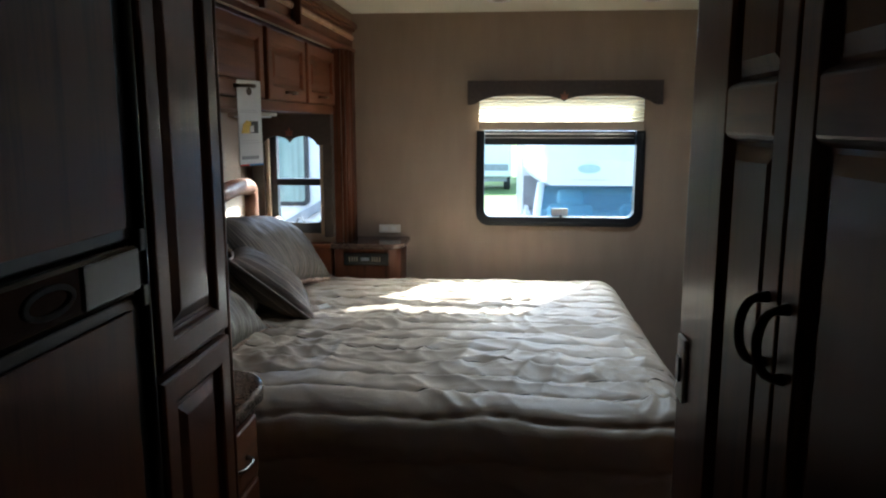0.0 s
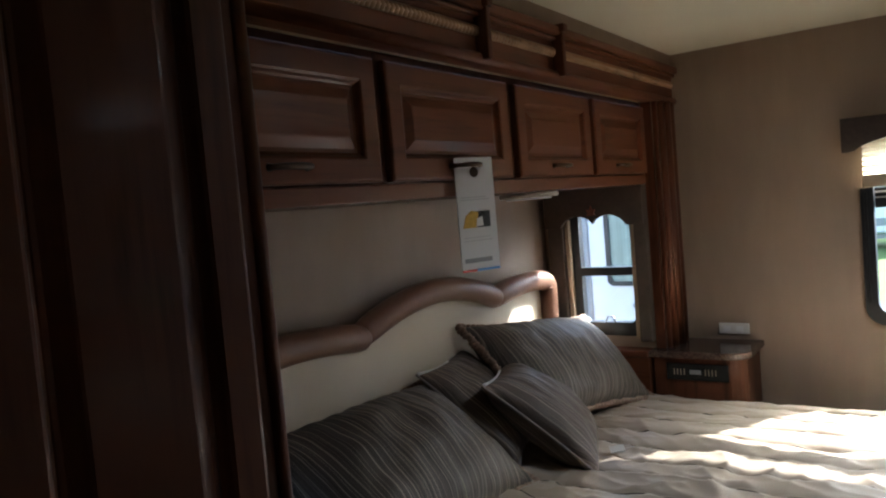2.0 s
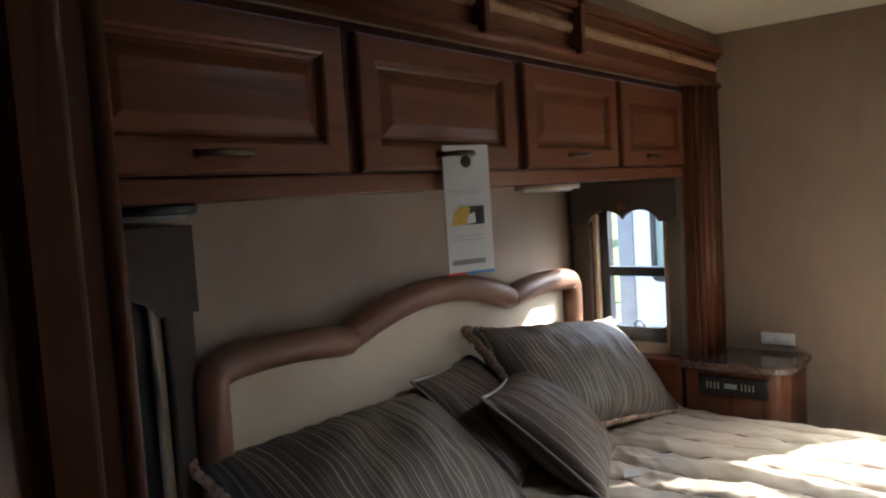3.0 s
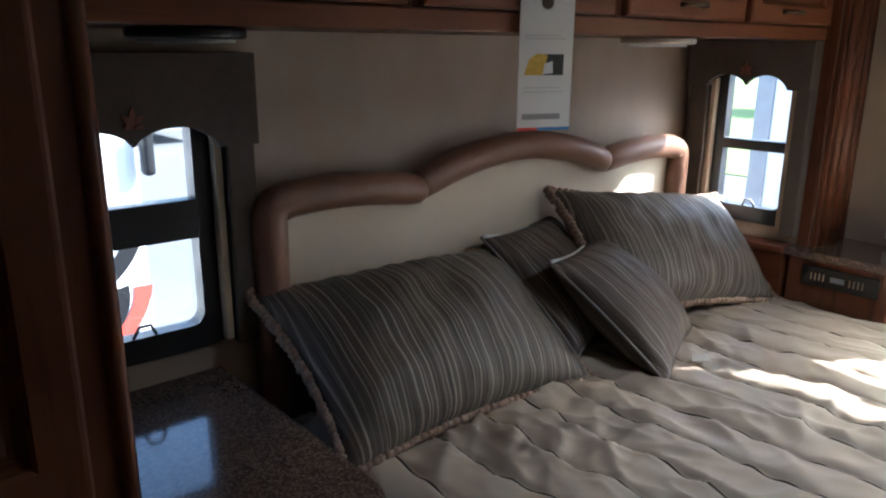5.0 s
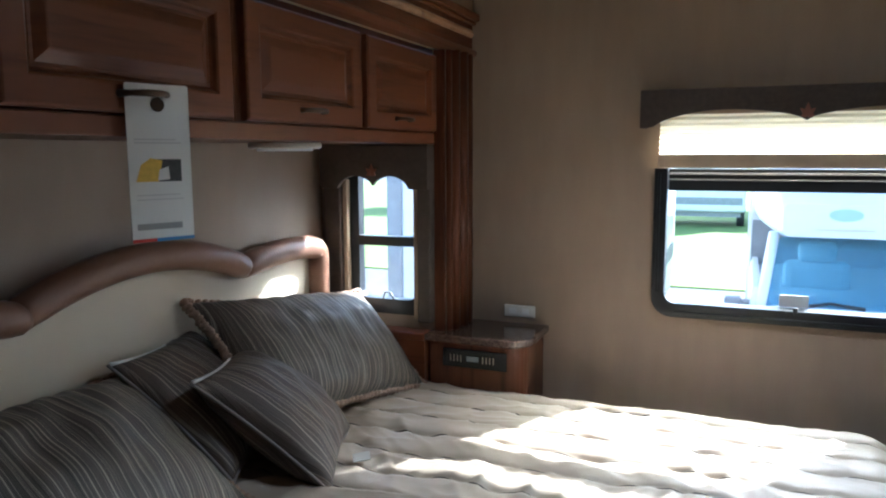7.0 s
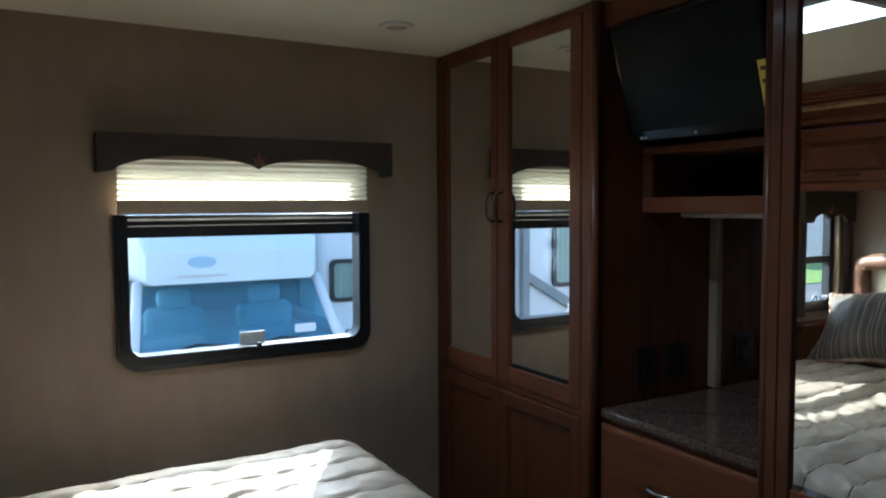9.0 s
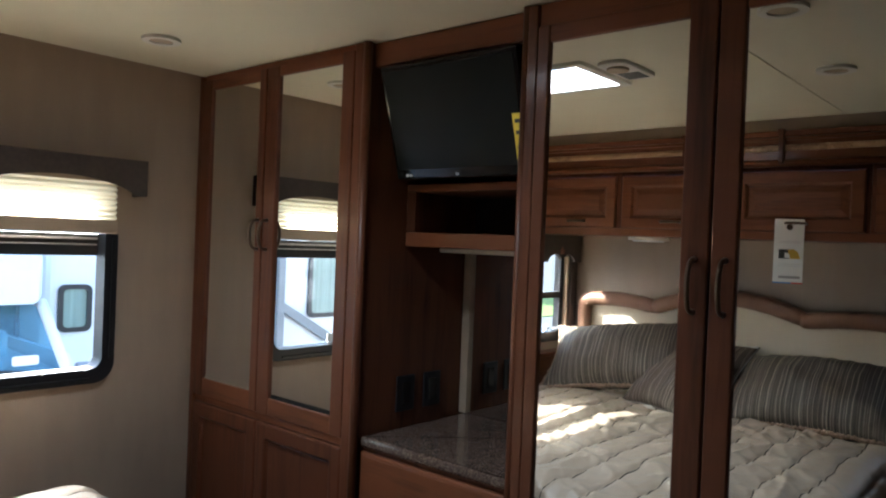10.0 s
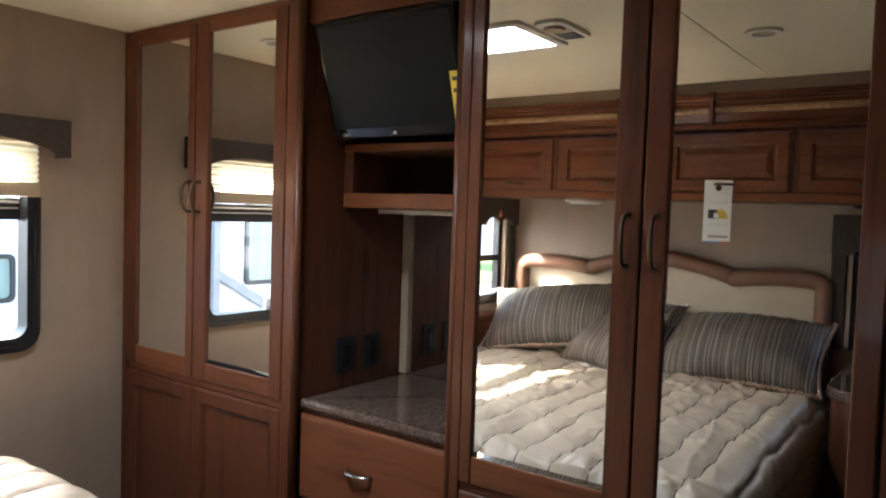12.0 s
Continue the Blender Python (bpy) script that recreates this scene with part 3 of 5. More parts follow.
small_window("window_2", "narrow black slider window in the slide-out end wall", "-y", (0.115, -0.22, 0.885), 0.27, 0.495, 0.218, 0.036)
surround("taupe upholstered surround on the slide-out end window", "-y", (0.01, -0.22, 0.835), 0.43, 0.635, 0.155, 0.07, 0.05)
small_window("window_3", "narrow black slider window beside the bed head", "+x", (-0.03, -2.40, 0.832), 0.30, 0.53, 0.216, 0.084)
surround("dark taupe upholstered surround on the window beside the headboard", "+x", (-0.03, -2.51, 0.80), 0.512, 0.63, 0.185, 0.075, 0.065)

# ---- roof vent, ceiling lamps ----
vent = thing("roof_vent", "white framed roof vent with milky dome", "roof vent")
part("frame", extrude_ring(rounded_outline(1.470, 1.840, -1.335, -0.955, 0.02), rounded_outline(1.502, 1.808, -1.303, -0.987, 0.012), H - 0.012, H + 0.055, Matrix.Identity(4)), WHITE_PLASTIC, vent)
part("dome", boxes([(1.485, 1.491, -1.32, -0.97, H + 0.056, H + 0.165), (1.819, 1.825, -1.32, -0.97, H + 0.056, H + 0.165), (1.491, 1.819, -1.32, -1.314, H + 0.056, H + 0.165),
                    (1.491, 1.819, -0.976, -0.97, H + 0.056, H + 0.165), (1.485, 1.825, -1.32, -0.97, H + 0.166, H + 0.172)]), DIFFUSER, vent, "milky translucent dome")
aircon = thing("vent_control", "white plastic fan control housing beside the roof vent", "vent control")
part("housing", slab(rounded_outline(1.55, 1.80, -1.465, -1.36, 0.035), H - 0.014, H - 0.001, None, 0.004), WHITE_PLASTIC, aircon)
part("knob", disc((1.735, -1.412, H - 0.019), 0.036, 0.010, n=28, bev=0.003), SHADE_RAIL, aircon, "tan round knob")
for k in range(5):
    part("slot", box(1.585 + 0.018 * k, 1.593 + 0.018 * k, -1.45, -1.375, H - 0.0175, H - 0.0135, 0.001), BODY_GREY, aircon)
lamp0 = thing("ceiling_lamp", "small round recessed ceiling lamp, switched off", "ceiling lamp", "recessed ceiling lamps")
part("ring", extrude_ring([(0.058 * math.cos(a), 0.058 * math.sin(a)) for a in np.linspace(0, 2 * math.pi, 29)[:-1]], [(0.036 * math.cos(a), 0.036 * math.sin(a)) for a in np.linspace(0, 2 * math.pi, 29)[:-1]], -0.010, -0.0005, Matrix.Identity(4)), WHITE_PLASTIC, lamp0)
part("lens", disc((0, 0, -0.004), 0.036, 0.004, n=28), SHADE_RAIL, lamp0, "tan recessed lens")
lamp0.location = (2.005, -0.385, H)
for x, y in ((1.29, -0.42), (1.335, -1.957), (2.025, -2.0)):
    copy_thing(lamp0, pose(x, y, H))

# ---- bed ----
bed = thing("bed", "double bed with wrinkled taupe satin quilted comforter", "bed")
part("mattress", box(0.08, 1.80, -1.99, -0.29, 0.28, 0.575, 0.05, 3), MATTRESS, bed)
part("base", box(0.08, 1.76, -1.96, -0.32, 0.0, 0.28, 0.01), WOOD_H, bed, "dark wooden platform base")


def comforter():
    """Channel-quilted cover: flat top, rounded foot and sides, hem near the floor; puckered seams and folds."""
    bm = bmesh.new()
    TOP, R = 0.622, 0.11

    def wave(x):
        """Sideways sway of the stitched seams."""
        return 0.006 * math.sin(12.8 * x + 0.6) + 0.007 * math.sin(4.1 * x) + 0.003 * math.sin(23.0 * x)

    def bend(s, edge):
        """Distance along cloth to place and drop at a rounded edge."""
        if s <= edge:
            return s, 0.0
        a = (s - edge) / R
        if a < math.pi / 2:
            return edge + R * math.sin(a), R * (1 - math.cos(a))
        return edge + R + 0.02 * (s - edge - R * math.pi / 2), R + (s - edge - R * math.pi / 2)

    nx, ny = 230, 440
    xs = [0.10 + (2.25 - 0.10) * i / nx for i in range(nx + 1)]
    ts = [-1.36 + 2.72 * j / ny for j in range(ny + 1)]
    yc, half = -1.145, 0.80
    def place(x, t):
        px, dx = bend(x, 1.80)
        q, dy = bend(abs(t), half)
        y = yc + math.copysign(q, t)
        drop = min(dx + dy, 0.50)
        flat = 1.0 if drop < 0.02 else 0.6
        # seams run along the bed's length
        ph = (t + wave(x)) / 0.128
        f = abs(ph - math.floor(ph) - 0.5) * 2
        puff = 0.014 * (1 - 0.30 * f ** 3 - 0.70 * f ** 8)
        v = Vector((px, y, drop))
        n1 = noise.noise(Vector((x * 2.1, t * 3.4, 1.0)))
        crease = (1 - abs(noise.noise(Vector((x * 7.0 + 2.5 * n1, t * 9.0 - 2.0 * n1, 7.0))))) ** 4 * (0.5 + 0.9 * noise.noise(Vector((x * 2.6, t * 2.9, 13.0))))
        crumple = noise.noise(Vector((x * 11.0, t * 14.0, 21.0)))
        n3 = noise.noise(Vector((x * 15.0 + t * 6, t * 11.0 - x * 5, 3.0)))
        calm = 0.30 + 0.70 * max(0.0, min(1.0, (0.50 - t) / 0.9)) * max(0.35, min(1.0, 1.35 - 0.35 * x))
        folds = 0.0
        for ang, ln, sh, sd, amp in ((-24, 1.5, 7.0, 5.0, 0.026), (16, 1.8, 9.0, 17.0, 0.016), (68, 2.6, 8.0, 29.0, 0.015), (-52, 2.2, 11.0, 41.0, 0.012)):
            c, q2 = math.cos(radians(ang)), math.sin(radians(ang))
            p = Vector(((x * c + t * q2) * ln + 0.35 * n1, (-x * q2 + t * c) * sh + 0.9 * n1, sd))
            w = max(0.0, min(1.0, 0.5 + 1.6 * noise.noise(Vector((x * 1.7 + sd, t * 1.7, sd)))))
            folds += amp * w * ((1 - abs(noise.noise(p))) ** 5 - 0.35)
        lift = puff + (0.009 * n1 + 0.0035 * n3 + 0.92 * folds) * calm * flat + 0.003 * n1 + (0.007 + 0.008 * calm) * crease * flat + (0.002 + 0.003 * calm) * crumple * (1 - 0.6 * f ** 4) * flat
        pucker = 0.004 * math.sin(x * 60 + 9 * n1) * (f ** 6)
        lift += pucker
        head = max(0.0, 1 - (x - 0.1) / 0.25)
        ax, ay = min(1.0, dx / R), min(1.0, dy / R)
        return (px + lift * ax, y + math.copysign(lift * ay, t), TOP - drop + lift * (1 - max(ax, ay)) - 0.02 * head)

    V = [[bm.verts.new(place(x, t)) for t in ts] for x in xs]
    for a, b in zip(V, V[1:]):
        for j in range(ny):
            bm.faces.new((a[j], b[j], b[j + 1], a[j + 1]))
    seams = []
    for k in range(-6, 7):
        line = []
        for i in range(150):
            x = 0.14 + 1.80 * i / 149
            p = Vector(place(x, k * 0.128 - wave(x)))
            line.append(p + Vector((0, 0, 0.0028)))
        seams.append(line)
    return bm, seams


cover_mesh, seam_lines = comforter()
cover = tagged(part("comforter", cover_mesh, BEDDING, None, "", True), "rumpled taupe satin comforter with quilted channels on the bed", "comforter")

# cords along the channels: thread and groove shadow in one dark colour
for line in seam_lines:
    part("seam", tube(line, 0.0023, 6), THREAD_SHADOW, cover, "stitched seam darkened with the shadow of its groove", True)

# headboard with cream panel and rolled leather rail
hb = thing("headboard", "cream vinyl headboard with arched brown leather roll", "headboard")


def hb_top(y):
    """Height of the roll's middle line along the headboard."""
    u = (y + 1.175) / 0.80
    a = abs(u)
    if a < 0.48:
        return 1.092 + 0.080 * math.cos(a / 0.48 * math.pi / 2) ** 0.8
    return 1.092 + 0.024 * math.sin((a - 0.48) / 0.52 * math.pi * 0.8)


outline = [(-1.97, 0.45), (-0.35, 0.45)] + [(y, hb_top(y) - 0.012) for y in np.linspace(-0.35, -1.97, 60)]
part("panel", slab([(p[0], p[1]) for p in outline], 0.0, 0.035, facing("+x", (-0.029, 0, 0))), CREAM, hb)


def elbow(y, side):
    """Rounded outer corner of the roll: up the side, round the bend and on to the top line."""
    r = 0.032
    pts = [(0.025, y, z) for z in np.linspace(0.45, hb_top(y) - r, 8)]
    for a in np.linspace(15, 90, 6):
        pts.append((0.025, y + side * r * (1 - math.cos(radians(a))), hb_top(y) - r + r * math.sin(radians(a))))
    return pts


def pinched(n, first, last):
    """Radii of a stuffed roll that tightens at its sewn ends."""
    out = []
    for i in range(n):
        k = 1.0
        if first:
            k = min(k, 0.88 + 0.12 * min(1.0, i / 2.0))
        if last:
            k = min(k, 0.88 + 0.12 * min(1.0, (n - 1 - i) / 2.0))
        out.append(0.041 * k)
    return out


left_roll = elbow(-1.975, 1) + [(0.025, y, hb_top(y)) for y in np.linspace(-1.925, -1.538, 18)]
middle_roll = [(0.025, y, hb_top(y)) for y in np.linspace(-1.556, -0.774, 36)]
right_roll = [(0.025, y, hb_top(y)) for y in np.linspace(-0.790, -0.395, 18)] + list(reversed(elbow(-0.345, -1)))
for pts, first, last in ((left_roll, False, True), (middle_roll, True, True), (right_roll, True, False)):
    part("roll", tube(pts, pinched(len(pts), first, last), 16, 1.0), LEATHER, hb, "stuffed brown leather roll", True)


def pillow(name, label, w, h, t, m, mat, fringe=False, piping=None, seed=0, group="", sag=0.0):
    """A stuffed cushion: two bulging skins that meet in a seam."""
    p = thing(name, label, "pillow", group)
    bm = bmesh.new()
    n = 72 if fringe else 40
    grids = []
    for side in (1, -1):
        rows = []
        for i in range(n + 1):
            row = []
            for j in range(n + 1):
                u, v = -1 + 2 * i / n, -1 + 2 * j / n
                e = (max(0, 1 - u * u) ** 0.5) * (max(0, 1 - v * v) ** 0.5)
                pin = 1 - 0.12 * (1 - abs(u) ** 2) * abs(v) ** 3 - 0.0
                pinv = 1 - 0.09 * (1 - abs(v) ** 2) * abs(u) ** 3
                f = noise.noise(Vector((u * 2 + seed, v * 2, side * 3 + seed)))
                f2 = noise.noise(Vector((u * 6 + seed, v * 3, side + 5 * seed)))
                edge = min(1, 4 * (1 - max(abs(u), abs(v))))
                z = side * (t / 2) * e * (1 + 0.09 * f + 0.03 * f2)
                near = max(0.0, 1 - 3.2 * (1 - abs(v))) if fringe else 0.0
                gather = side * 0.006 * near * min(1, 6 * (1 - abs(v))) * math.sin(u * 34 + 3 * f)
                row.append(bm.verts.new((u * w / 2 * pinv, v * h / 2 * pin, z + gather + 0.005 * f2 * edge - sag * (1 - u * u) * 0.5)))
            rows.append(row)
        grids.append(rows)
    for rows in grids:
        for a, b in zip(rows, rows[1:]):
            for j in range(n):
                bm.faces.new((a[j], b[j], b[j + 1], a[j + 1]))
    bmesh.ops.remove_doubles(bm, verts=bm.verts, dist=0.0004)
    bmesh.ops.recalc_face_normals(bm, faces=bm.faces)
    part("cushion", bm, mat, p, "", True)

    def rim(k):
        pts = []
        for s in range(4):
            for i in range(24):
                a = -1 + 2 * i / 24
                u, v = ((a, -1), (1, a), (-a, 1), (-1, -a))[s]
                pin = 1 - 0.12 * (1 - abs(u) ** 2) * abs(v) ** 3
                pinv = 1 - 0.09 * (1 - abs(v) ** 2) * abs(u) ** 3
                pts.append(Vector((u * w / 2 * pinv * k, v * h / 2 * pin * k, -sag * (1 - u * u) * 0.5)))
        return pts
    if fringe:
        bm = bmesh.new()
        pts = rim(1.008)
        for i in range(len(pts)):
            a, b = pts[i], pts[(i + 1) % len(pts)]
            for k in range(3):
                c = a.lerp(b, k / 3)
                r = bmesh.ops.create_icosphere(bm, subdivisions=1, radius=0.013 + 0.005 * noise.noise(c * 90))
                bmesh.ops.scale(bm, vec=(0.8, 0.8, 1.3), verts=r["verts"])
                bmesh.ops.translate(bm, vec=c + Vector((0, 0, 0.004 * math.sin(i * 2.1 + k * 2))), verts=r["verts"])
        part("fringe", bm, FRINGE, p, "brown braided fringe", True)
    if piping is not None:
        pts = rim(1.0)
        part("piping", tube(pts + [pts[0]], 0.0045, 6), piping, p, "corded edge", True)
        top = [Vector((u * w / 2 * (1 - 0.09 * 0.0), h / 2 * (1 - 0.12 * (1 - u * u)), 0.004)) for u in np.linspace(-0.98, 0.15, 14)]
        part("white_cord", tube(top, 0.0055, 6), WHITE_PIPE, p, "white corded seam", True)
    p.matrix_world = m
    return p


def cushion_pose(center, along, up):
    """A cushion's pose from the way its long side runs and the way its top edge lies."""
    u = Vector(along).normalized()
    n = u.cross(Vector(up)).normalized()
    v = n.cross(u)
    return Matrix.Translation(center) @ Matrix((u, v, n)).transposed().to_4x4()


pillow("pillow", "large grey striped satin pillow with braided fringe", 0.755, 0.48, 0.28, cushion_pose((0.215, -1.662, 0.765), (0, 1, -0.03), (-0.375, 0, 0.25)), STRIPE, True, None, 1, "large striped pillows")
pillow("pillow", "large grey striped satin pillow propped on the headboard", 0.82, 0.44, 0.25, cushion_pose((0.235, -0.690, 0.825), (0.09, 0.78, -0.10), (-0.26, 0.12, 0.26)), STRIPE, True, None, 2, "large striped pillows")
pillow("throw_pillow", "small brown striped throw pillow with corded edge behind another", 0.41, 0.41, 0.15, cushion_pose((0.16, -1.125, 0.80), (-0.10, 0.37, 0.0), (-0.30, 0.03, 0.26)), STRIPE_B, False, PIPING, 3, "small throw pillows")
pillow("throw_pillow", "small brown striped throw pillow leaning on its edge", 0.43, 0.43, 0.18, cushion_pose((0.340, -1.052, 0.765), (-0.17, 0.40, 0.0), (-0.32, -0.04, 0.265)), STRIPE_B, False, PIPING, 4, "small throw pillows")
tag1 = part("care_label", slab([(0, 0), (0.045, 0), (0.045, 0.035), (0, 0.035)], 0, 0.0015, pose(0.555, -1.05, 0.648, 14, -8, 30)), WHITE_PLASTIC)
tagged(tag1, "small white cloth care label lying on the comforter", "label")

# ---- nightstands ----
ns = thing("nightstand", "cherry wood nightstand with rounded corner and built-in black radio", "nightstand", "nightstands")
part("body", slab(rounded_outline(0.44, 0.785, -0.275, -0.004, 0.07, 6, (0, 1, 0, 0)), 0.0, 0.775), WOOD, ns)
part("top", slab(rounded_outline(0.425, 0.805, -0.292, -0.003, 0.085, 8, (0, 1, 0, 0)), 0.776, 0.803, None, 0.006), GRANITE, ns, "glossy brown speckled top")
rad = part("radio", box(0.490, 0.728, -0.283, -0.276, 0.690, 0.757, 0.002), BLACK_GLOSS, ns, "black built-in clock radio")
for i in range(4):
    for s in (0, 1):
        part("button", box(0.52 + i * 0.013 + s * 0.12, 0.524 + i * 0.013 + s * 0.12, -0.2855, -0.2835, 0.712, 0.736), CHROME, rad)
part("display", box(0.582, 0.625, -0.2852, -0.2835, 0.716, 0.732), BODY_GREY, rad)
shelf = thing("window_ledge", "cherry wood ledge under the slide-out end window", "ledge")
part("board", box(-0.025, 0.424, -0.30, -0.222, 0.776, 0.803, 0.005), WOOD_X, shelf)
part("apron", box(-0.025, 0.424, -0.292, -0.222, 0.0, 0.775), WOOD_X, shelf)

ns2 = thing("nightstand", "cherry wood nightstand with glossy dark speckled top", "nightstand", "nightstands")
part("body", slab(rounded_outline(-0.025, 0.672, -2.514, -2.105, 0.12, 8, (0, 0, 1, 0)), 0.0, 0.694), WOOD, ns2)
part("top", slab(rounded_outline(-0.027, 0.700, -2.516, -2.088, 0.14, 10, (0, 0, 1, 0)), 0.695, 0.741, None, 0.010), GRANITE, ns2, "glossy dark speckled top")
drawer = part("drawer_front", nested(0.26, 0.16, DOOR_FRAME[:4] + [(0.02, 0.02)], True, facing("+x", (0.6725, -2.505, 0.515))), WOOD_H, ns2)
arch_handle(drawer, "+x", (0.6925, -2.375, 0.595), 0.085, 0.024, 0.0045, False, CHROME)
part("door", nested(0.26, 0.42, DOOR_FRAME[:4] + [(0.02, 0.02)], True, facing("+x", (0.6725, -2.505, 0.08))), WOOD_H, ns2)

# ---- overhead cabinets ----
y_edges = [(-2.44, -1.915), (-1.878, -1.340), (-1.295, -0.775), (-0.738, -0.232)]
for k, (y0, y1) in enumerate(y_edges):
    cab = thing("overhead_cabinet", "cherry wood overhead cabinet with raised panel door", "cabinet", "overhead cabinets")
    ya = -2.511 if k == 0 else (y0 + y_edges[k - 1][1]) / 2 + 0.001
    yb = -0.222 if k == 3 else (y1 + y_edges[k + 1][0]) / 2 - 0.001
    part("body", box(-0.028, 0.428, ya, yb, 1.475, 1.798), WOOD_H, cab)
    part("face_frame", box(0.4285, 0.432, ya, yb, 1.510, 1.794), WOOD, cab)
    d = raised_door(cab, "+x", (0.4325, y0, 1.514), y1 - y0, 0.262, WOOD_H, WOOD_H)
    yh = (-2.19, -1.615, -1.04, -0.515)[k]
    arch_handle(d, "+x", (0.4525, yh, 1.546), 0.080 if k == 1 else 0.095, 0.052 if k == 1 else 0.028, 0.005, False, BRONZE)
setting("trim_cabinet_rail", box(0.4285, 0.442, -2.511, -0.223, 1.472, 1.5095, 0.003), WOOD_H, "long cherry wood rail along the foot of the overhead cabinets")
spk = thing("reading_lamp", "flat white reading lamp under the overhead cabinet", "lamp")
part("housing", disc((0.22, -0.82, 1.464), 0.105, 0.018, n=36, bev=0.006), WHITE_PLASTIC, spk)
part("lens", disc((0.22, -0.82, 1.452), 0.08, 0.008, n=36, bev=0.003), DIFFUSER, spk, "milky lens")
spk = thing("speaker", "flat round black speaker under the overhead cabinet", "speaker")
part("housing", disc((0.20, -2.20, 1.464), 0.10, 0.018, n=36, bev=0.006), BLACK, spk)
part("grille", disc((0.20, -2.20, 1.452), 0.08, 0.008, n=36, bev=0.003), BODY_GREY, spk)

# price card hung on a cabinet handle
card = thing("price_card", "white printed card hanging from a cabinet handle", "card")
mc = Matrix.Translation((0.459, -1.651, 1.284)) @ Matrix.Rotation(radians(-20.3), 4, "Z") @ facing("+x", (0, 0, 0))
W, T = 0.118, 0.281
part("sheet", slab(rounded_outline(0, W, 0, T, 0.004, 3), 0, 0.0015, mc), PAPER, card)
for name, x0, x1, y0, y1, mat in (("text_line", 0.012, 0.100, 0.176, 0.1785, LIGHT_INK), ("text_line", 0.012, 0.090, 0.182, 0.1845, LIGHT_INK), ("text_line", 0.012, 0.100, 0.075, 0.0772, LIGHT_INK),
                                ("text_line", 0.012, 0.094, 0.083, 0.0852, LIGHT_INK), ("text_line", 0.010, 0.095, 0.022, 0.033, GREY_INK), ("picture", 0.052, 0.098, 0.108, 0.148, BLACK_INK),
                                ("colour_strip", 0.0, 0.045, 0.0, 0.006, RED_INK), ("colour_strip", 0.045, 0.08, 0.0, 0.006, BLUE_INK), ("colour_strip", 0.08, W, 0.0, 0.006, BLUE_INK)):
    part(name, slab([(x0, y0), (x1, y0), (x1, y1), (x0, y1)], 0.0016, 0.0022, mc), mat, card)
part("picture", slab([(0.012, 0.108), (0.054, 0.108), (0.062, 0.146), (0.040, 0.150), (0.022, 0.138)], 0.0017, 0.0026, mc), YELLOW_INK, card, "yellow and black printed picture")
part("picture", slab([(0.052, 0.110), (0.075, 0.112), (0.073, 0.135), (0.056, 0.130)], 0.0018, 0.0030, mc), PAPER, card)
part("hole", slab([(0.058 + 0.013 * math.cos(a), 0.245 + 0.013 * math.sin(a)) for a in np.linspace(0, 2 * math.pi, 25)[:-1]], 0.0016, 0.0024, mc), BRONZE, card, "round hanging hole")

# wall plate above the nightstand
pl = thing("wall_outlet", "white wall outlet plate above the nightstand", "outlet")
part("plate", box(0.632, 0.752, -0.008, -0.0005, 0.825, 0.870, 0.003), WHITE_PLASTIC, pl)
for x in (0.665, 0.715):
    part("socket", box(x - 0.014, x + 0.014, -0.0095, -0.0078, 0.836, 0.858, 0.001), PAPER, pl)

# ---- mirrored wardrobes and dresser ----
XF = 2.387


def joinery(parent, m, w, h, stiles, rails, label):
    """A framed door: a back board with its stiles and rails as parts; (x0, x1, y0, y1, thickness)."""
    bm = box(0.001, w - 0.001, 0.001, h - 0.001, 0.0, 0.002)
    bmesh.ops.transform(bm, matrix=m, verts=bm.verts)
    d = part("door", bm, WOOD, parent, label)
    for name, rows in (("stile", stiles), ("rail", rails)):
        for x0, x1, y0, y1, t in rows:
            bm = box(x0, x1, y0, y1, 0.0022, t, 0.004)
            bmesh.ops.transform(bm, matrix=m, verts=bm.verts)
            part(name, bm, WOOD if name == "stile" else WOOD_H, d)
    return d


def mirror_door(parent, y0, y1, z0, z1, stile_a, stile_b, bottom=0.06, top=0.045, label="mirrored cherry wood door"):
    """Framed mirror door facing -x between y0 (nearer the rear wall) and y1."""
    m = facing("-x", (XF, y0, z0))
    w, h = y0 - y1, z1 - z0
    d = joinery(parent, m, w, h, [(0, stile_a, 0, h, 0.022), (w - stile_b, w, 0, h, 0.022)], [(stile_a, w - stile_b, 0, bottom, 0.020), (stile_a, w - stile_b, h - top, h, 0.020)], label)
    pw = w - stile_a - stile_b
    bm = bmesh.new()
    rows = [[bm.verts.new(m @ Vector((stile_a + x, bottom + y, z))) for x in (0, pw)] for y, z in ((0, 0.0148), (0.013, 0.012), (h - top - bottom, 0.012))]
    for a, b in zip(rows, rows[1:]):
        bm.faces.new((a[0], a[1], b[1], b[0]))
    part("mirror", bm, MIRROR, d, "clear mirror with bevelled edge")
    return d


